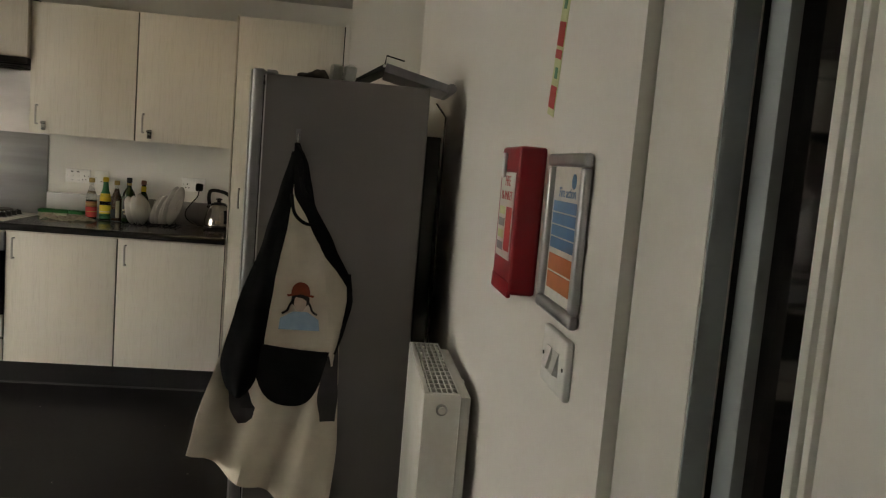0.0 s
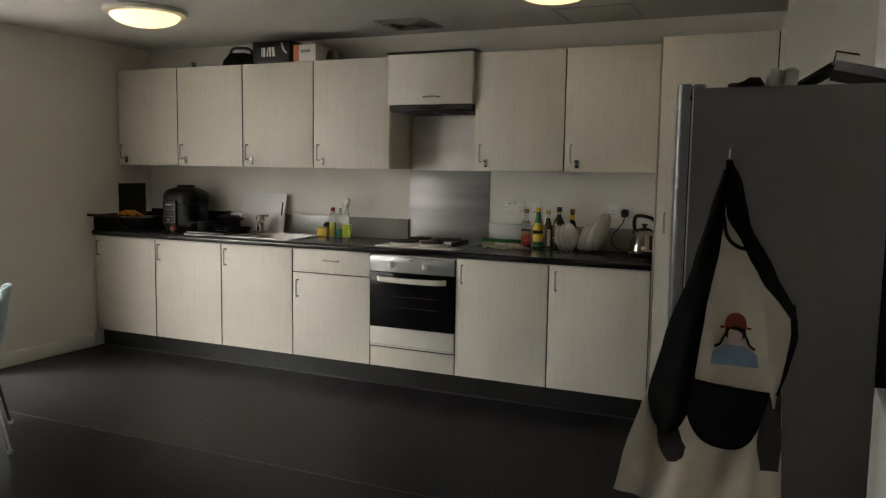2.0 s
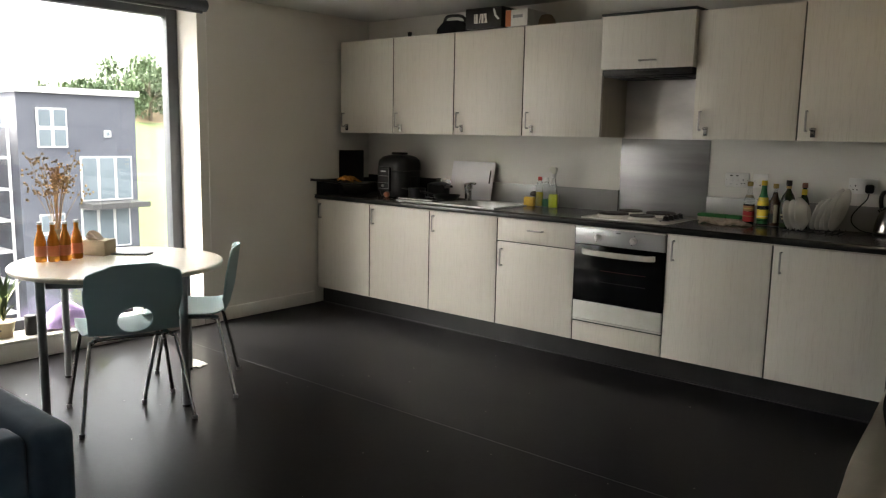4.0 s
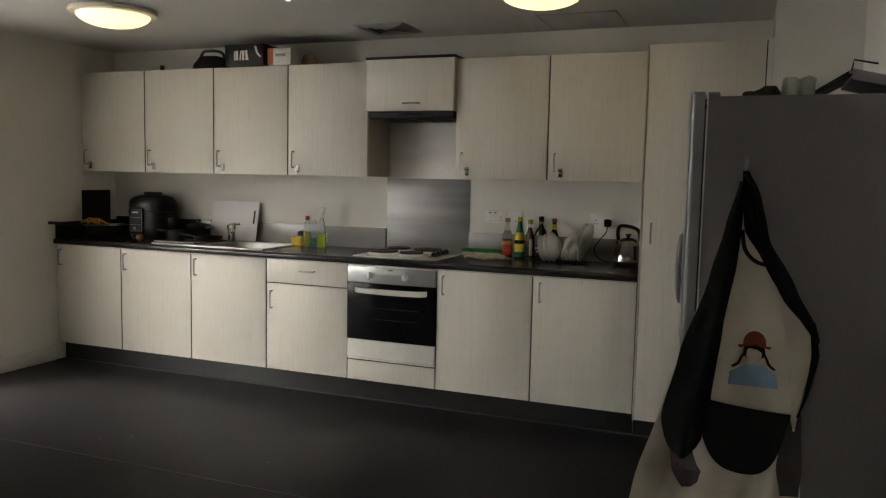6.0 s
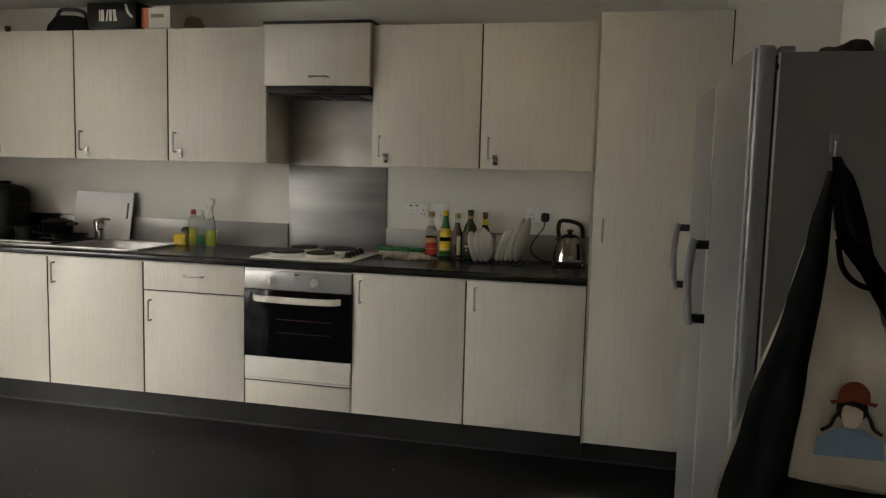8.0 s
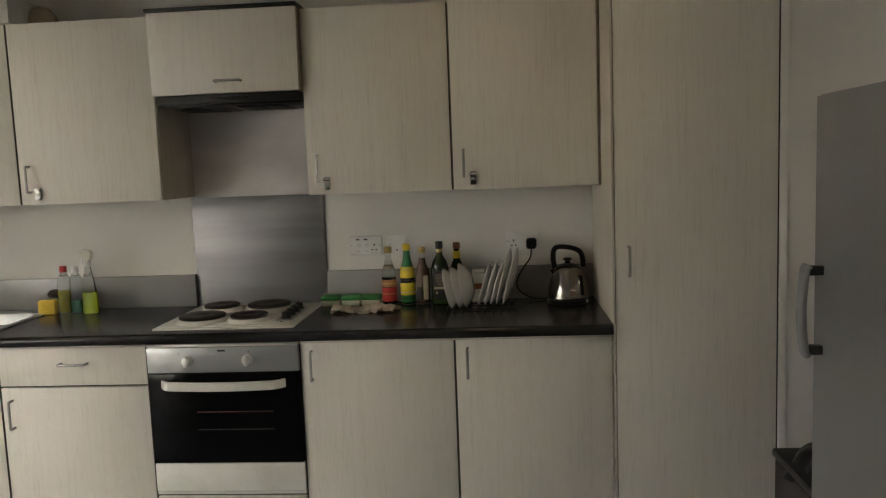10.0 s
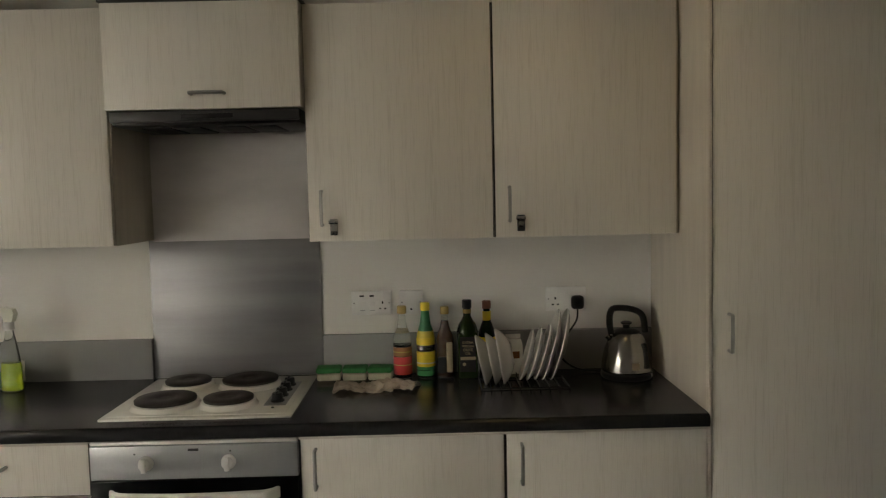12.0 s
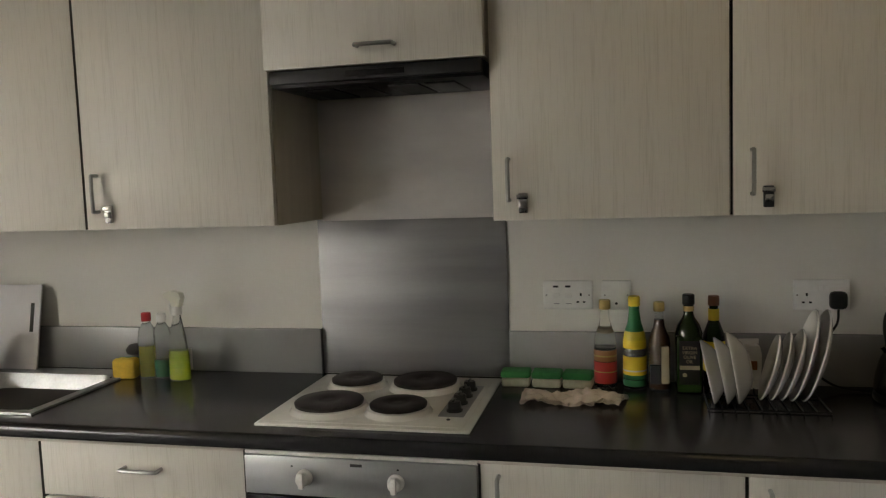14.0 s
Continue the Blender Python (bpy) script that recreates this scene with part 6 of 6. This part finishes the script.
# ---------------------------------------------------------------- on the dining table, sill and floor
M_AMBER = mat("amber_drink", (0.62, 0.24, 0.03), 0.12, scale=8, trans=0.45)
for x, y in ((-1.715, -2.515), (-1.685, -2.462), (-1.675, -2.405), (-1.705, -2.33)):
    b = thing("drink_bottle", "clear bottle of amber drink with orange label", "bottle", (x, y, TZ + 0.0005), group="bottles on the table")
    part("bottle", lathe(bmesh.new(), [(0.026, 0), (0.029, 0.005), (0.029, 0.105), (0.022, 0.135), (0.012, 0.165), (0.012, 0.195)], n=22), M_AMBER, b)
    band(b, 0.0293, 0.030, 0.085, M_ORANGE, "orange paper label", n=22)
    part("cap", lathe(bmesh.new(), [(0.0135, 0.1955), (0.0145, 0.199), (0.0135, 0.208)], n=16), M_PLASTIC, b)
tb = thing("tissue_box", "white and tan cardboard tissue box", "tissue box", (-1.78, -2.20, TZ + 0.0005), 30)
part("carton", mesh_box(-0.10, 0.10, -0.055, 0.055, 0, 0.085, 0.003), M_TAN, tb)
part("tissue", sheet(bmesh.new(), lambda u, v: (-0.05 + 0.10 * u, 0.02 * math.sin(5 * u + 3 * v), 0.086 + 0.05 * v * math.sin(math.pi * u)), 10, 8, 0.002), M_PAPER, tb)
solo("serving_tray", mesh_box(-0.12, 0.12, -0.05, 0.05, 0, 0.008, 0.003), M_GREY, "flat grey tray on the table", "tray", (-1.66, -2.06, TZ + 0.0005), 40)
vase = thing("dried_flowers", "bunch of tan dried flowers in a small vase", "dried flowers", (-1.92, -2.335, TZ + 0.0005))
part("vase", lathe(bmesh.new(), [(0.028, 0), (0.038, 0.01), (0.040, 0.07), (0.024, 0.12), (0.026, 0.14)], n=22), M_TAN, vase)
M_DRY = mat("dried_petals", (0.50, 0.34, 0.16), 0.9, col2=(0.38, 0.24, 0.10), scale=30)
rs = random.Random(8)
bm, bp = bmesh.new(), bmesh.new()
for i in range(26):
    a, sp_, h = rs.uniform(0, 6.28), rs.uniform(0.02, 0.15), rs.uniform(0.34, 0.56)
    tip = Vector((sp_ * math.cos(a), sp_ * math.sin(a), h))
    tube(bm, smooth_line([(0.008 * math.cos(a), 0.008 * math.sin(a), 0.10), (tip.x * 0.4, tip.y * 0.4, h * 0.6), tip], 3), 0.0016, 4)
    for k in range(12):
        c = tip + Vector((rs.gauss(0, 0.022), rs.gauss(0, 0.022), rs.uniform(-0.10, 0.02)))
        lathe(bp, [(0.002, -0.006), (0.008, 0.0), (0.002, 0.007)], c, 5, pose(0, 0, 0, rs.uniform(0, 90), rs.uniform(0, 90), 0))
part("stems", bm, M_DRY, vase)
tagged(part("flower_heads", bp, M_DRY, vase), kind="stuff")

SX = XL - 0.13
pl = thing("potted_plant", "leafy green and yellow plant in a tan pot on the sill", "plant", (SX, -2.40, SILL + 0.0005))
part("pot", lathe(bmesh.new(), [(0.05, 0), (0.065, 0.09), (0.070, 0.095), (0.064, 0.10)], n=22), M_TAN, pl)
rs = random.Random(5)
for i in range(26):
    a, lean, h = rs.uniform(0, 6.28), rs.uniform(0.03, 0.13), rs.uniform(0.14, 0.34)
    d = Vector((math.cos(a), math.sin(a), 0))
    def leaf(u, v, d=d, lean=lean, h=h):
        c = d * (lean * v * v) + Vector((0, 0, 0.09 + h * v - 0.10 * lean * v ** 3))
        return c + Vector((-d.y, d.x, 0)) * ((u - 0.5) * 0.030 * math.sin(math.pi * (0.08 + 0.9 * v)))
    part("leaf", sheet(bmesh.new(), leaf, 2, 6, 0.001), M_LEAF if i % 4 else M_LIME, pl)
solo("speaker_can", lathe(bmesh.new(), [(0.034, 0), (0.037, 0.004), (0.037, 0.118), (0.034, 0.122)], n=26), M_DKGREY, "dark grey cylinder speaker on the sill", "speaker", (SX + 0.05, -2.26, SILL + 0.0005))
M_PURPLE = mat("lilac_fabric", (0.36, 0.27, 0.52), 0.9, scale=20, bump=0.001)
solo("lilac_bag", sheet(bmesh.new(), lambda u, v: (-0.06 + 0.12 * v, -0.17 + 0.34 * u, 0.014 + 0.14 * math.sin(math.pi * u) * math.sin(math.pi * v) ** 0.7 + 0.02 * noise.noise(Vector((u * 5, v * 5, 3)))), 22, 14, 0.012), M_PURPLE,
     "crumpled lilac fabric bag lying on the sill", "bag", (SX, -2.02, SILL + 0.001))
lp = thing("small_skateboard", "dark small skateboard lying on the sill", "skateboard", (SX, -2.62, SILL + 0.0005))
part("deck", mesh_box(-0.05, 0.05, -0.20, 0.20, 0.045, 0.058, 0.006), M_DKFRAME, lp)
for y in (-0.13, 0.13):
    for x in (-0.04, 0.04):
        part("wheel", lathe(bmesh.new(), [(0.020, -0.012), (0.024, -0.008), (0.024, 0.008), (0.020, 0.012)], (x, y, 0.0245), 16, pose(0, 0, 0, 0, 90, 0)), M_RUBBER, lp)
    part("truck", mesh_box(-0.028, 0.028, y - 0.01, y + 0.01, 0.03, 0.0448, 0.002), M_LEG, lp)
for y, m_ in ((-1.86, M_PLASTIC), (-1.80, M_LIQY), (-1.52, M_PLASTIC), (-1.20, M_REDPAPER)):
    b = thing("sill_bottle", "plastic household bottle on the sill", "bottle", (SX, y, SILL + 0.0005), group="bottles on the sill")
    part("bottle", lathe(bmesh.new(), [(0.030, 0), (0.034, 0.006), (0.034, 0.12), (0.014, 0.16), (0.014, 0.17)], n=20), m_, b)
    part("cap", lathe(bmesh.new(), [(0.016, 0.1705), (0.016, 0.19), (0.013, 0.193)], n=16), M_REDPAPER if m_ is M_PLASTIC else M_PLASTIC, b)
solo("crumpled_tissue", sheet(bmesh.new(), lambda u, v: (-0.06 + 0.12 * u, -0.04 + 0.08 * v, 0.006 + 0.028 * math.sin(math.pi * u) * math.sin(math.pi * v) + 0.010 * noise.noise(Vector((u * 6, v * 6, 5)))), 16, 12, 0.004), M_PAPER,
     "crumpled white paper tissue on the floor", "tissue", (-1.60, -1.70, 0.0008), 25)

# ---------------------------------------------------------------- outside the window
GZ = -6.0
structure("ground", mesh_box(-1600, XL - REV - 0.3, -1500, 1500, GZ - 0.5, GZ), M_CONC, "grey paved yard reaching into the distance", "ground")


def apartment_block():
    blk = thing("apartment_building", "dark grey clad apartment building with white framed windows", "building", (-20, 0, GZ))
    part("wall", mesh_box(-9, 0, 4.65, 8.05, 0, 8.35), M_BRICK, blk)
    part("roof_edge", mesh_box(-9.1, 0.12, 4.55, 8.15, 8.351, 8.52), M_FARFRAME, blk, "pale roof edge")
    part("wall", mesh_box(-11, -2.0, -16, 4.64, 0, 8.1), M_BRICK, blk)
    part("roof_edge", mesh_box(-11.1, -1.9, -16.1, 4.54, 8.101, 8.25), M_FARFRAME, blk)

    def window(x, y0, y1, z0, z1, cols, rows=1):
        w = part("window", mesh_box(x + 0.002, x + 0.05, y0, y1, z0, z1), M_FARFRAME, blk, "white framed window")
        dy, dz = (y1 - y0) / cols, (z1 - z0) / rows
        for i in range(cols):
            for j in range(rows):
                part("pane", mesh_box(x + 0.051, x + 0.07, y0 + i * dy + 0.05, y0 + (i + 1) * dy - 0.05, z0 + j * dz + 0.05, z0 + (j + 1) * dz - 0.05), M_FARGLASS, w)
    window(0, 5.15, 5.98, 6.85, 7.95, 2, 2)
    window(0, 6.30, 7.86, 5.30, 6.60, 3, 1)
    window(0, 6.26, 7.75, 3.90, 5.10, 3, 1)
    window(0, 5.10, 5.80, 3.9, 5.0, 2, 2)
    window(0, 7.05, 7.25, 7.15, 7.35, 1)
    part("balcony", mesh_box(0.071, 0.9, 6.2, 7.95, 5.12, 5.28), M_CONC, blk, "pale balcony slab")
    part("balcony", mesh_box(0.071, 0.9, 6.2, 7.95, 3.70, 3.86), M_CONC, blk, "pale balcony slab")
    for k in range(4):
        for i in range(5):
            window(-2.0, -14 + i * 3.4, -12.2 + i * 3.4, 0.7 + k * 1.9, 1.9 + k * 1.9, 2)


apartment_block()
sc = thing("scaffold_stair", "white steel stair tower beside the grey building", "stair tower", (-20.6, 0, GZ))
for y in (2.6, 4.4):
    for x in (-0.6, 0.6):
        part("post", tube(bmesh.new(), [(x, y, 0), (x, y, 7.9)], 0.04, 6), M_FARFRAME, sc)
for k in range(9):
    part("tread", mesh_box(-0.6, 0.6, 2.6, 4.4, 0.6 + k * 0.85, 0.66 + k * 0.85), M_FARFRAME, sc)

bank = new("grass_bank", mesh_of("grass_bank", sheet(bmesh.new(), lambda u, v: (-30 - 30 * v, -10 + 60 * u, GZ - 0.2 + 8.2 * v ** 0.8 + 0.5 * noise.noise(Vector((u * 6, v * 4, 1)))), 40, 20, 0.3), M_GRASS))
tagged(bank, "green grass bank rising behind the buildings", "grass", kind="structure")
solo("bare_slope", sheet(bmesh.new(), lambda u, v: (-60.2 - 6 * v, -10 + 60 * u, GZ + 7.6 + 2.0 * v + 0.4 * noise.noise(Vector((u * 9, v * 3, 4)))), 30, 6, 0.3), M_EARTH, "strip of bare yellow earth above the grass", "earth", kind="structure")
fen = thing("timber_fence", "brown timber panel fence at the foot of the bank", "fence", (-28.0, 0, GZ))
for i in range(60):
    y = 8.4 + i * 0.16
    part("board", mesh_box(0, 0.03, y, y + 0.145, 0.0, 2.0 + 0.03 * (i % 3)), M_FENCE, fen)


def tree(x, y, z, h, seed):
    t = thing("tree", "broad green leafy tree on the far bank", "tree", (x, y, z), group="trees on the bank")
    rs_ = random.Random(seed)
    part("trunk", lathe(bmesh.new(), [(0.22, 0), (0.16, h * 0.3), (0.07, h * 0.75)], n=8), M_BARK, t)
    bm_ = bmesh.new()
    clumps = [Vector((h * rs_.uniform(-0.42, 0.42), h * rs_.uniform(-0.42, 0.42), h * rs_.uniform(0.35, 0.95))) for k in range(14)]
    for i in range(2600):
        q = clumps[i % 14]
        c = q + Vector((rs_.gauss(0, 0.09), rs_.gauss(0, 0.09), rs_.gauss(0, 0.07))) * h
        s = rs_.uniform(0.12, 0.30)
        m = Matrix.Translation(c) @ pose(0, 0, 0, rs_.uniform(0, 360), rs_.uniform(0, 360), 0)
        v = [bm_.verts.new(m @ Vector(p)) for p in ((-s, 0, 0), (0, -s * 0.5, 0.06), (s, 0, 0), (0, s * 0.5, -0.06))]
        bm_.faces.new(v)
    crown = part("crown", bm_, M_LEAF, t)
    tagged(crown, kind="stuff")
    for i in range(5):
        a = i * 1.256
        part("limb", tube(bmesh.new(), [(0, 0, h * (0.35 + 0.06 * i)), (h * 0.16 * math.cos(a), h * 0.16 * math.sin(a), h * (0.5 + 0.06 * i))], 0.05, 6), M_BARK, t)


tree(-62, 32.5, 1.3, 6.0, 1)
tree(-64, 36.5, 1.3, 5.2, 2)
tree(-66, 27, 1.3, 3.6, 3)
tree(-67, 40.5, 1.3, 5.6, 4)
tree(-70, 34.5, 1.3, 6.6, 5)
tree(-68, 30, 1.3, 4.2, 6)
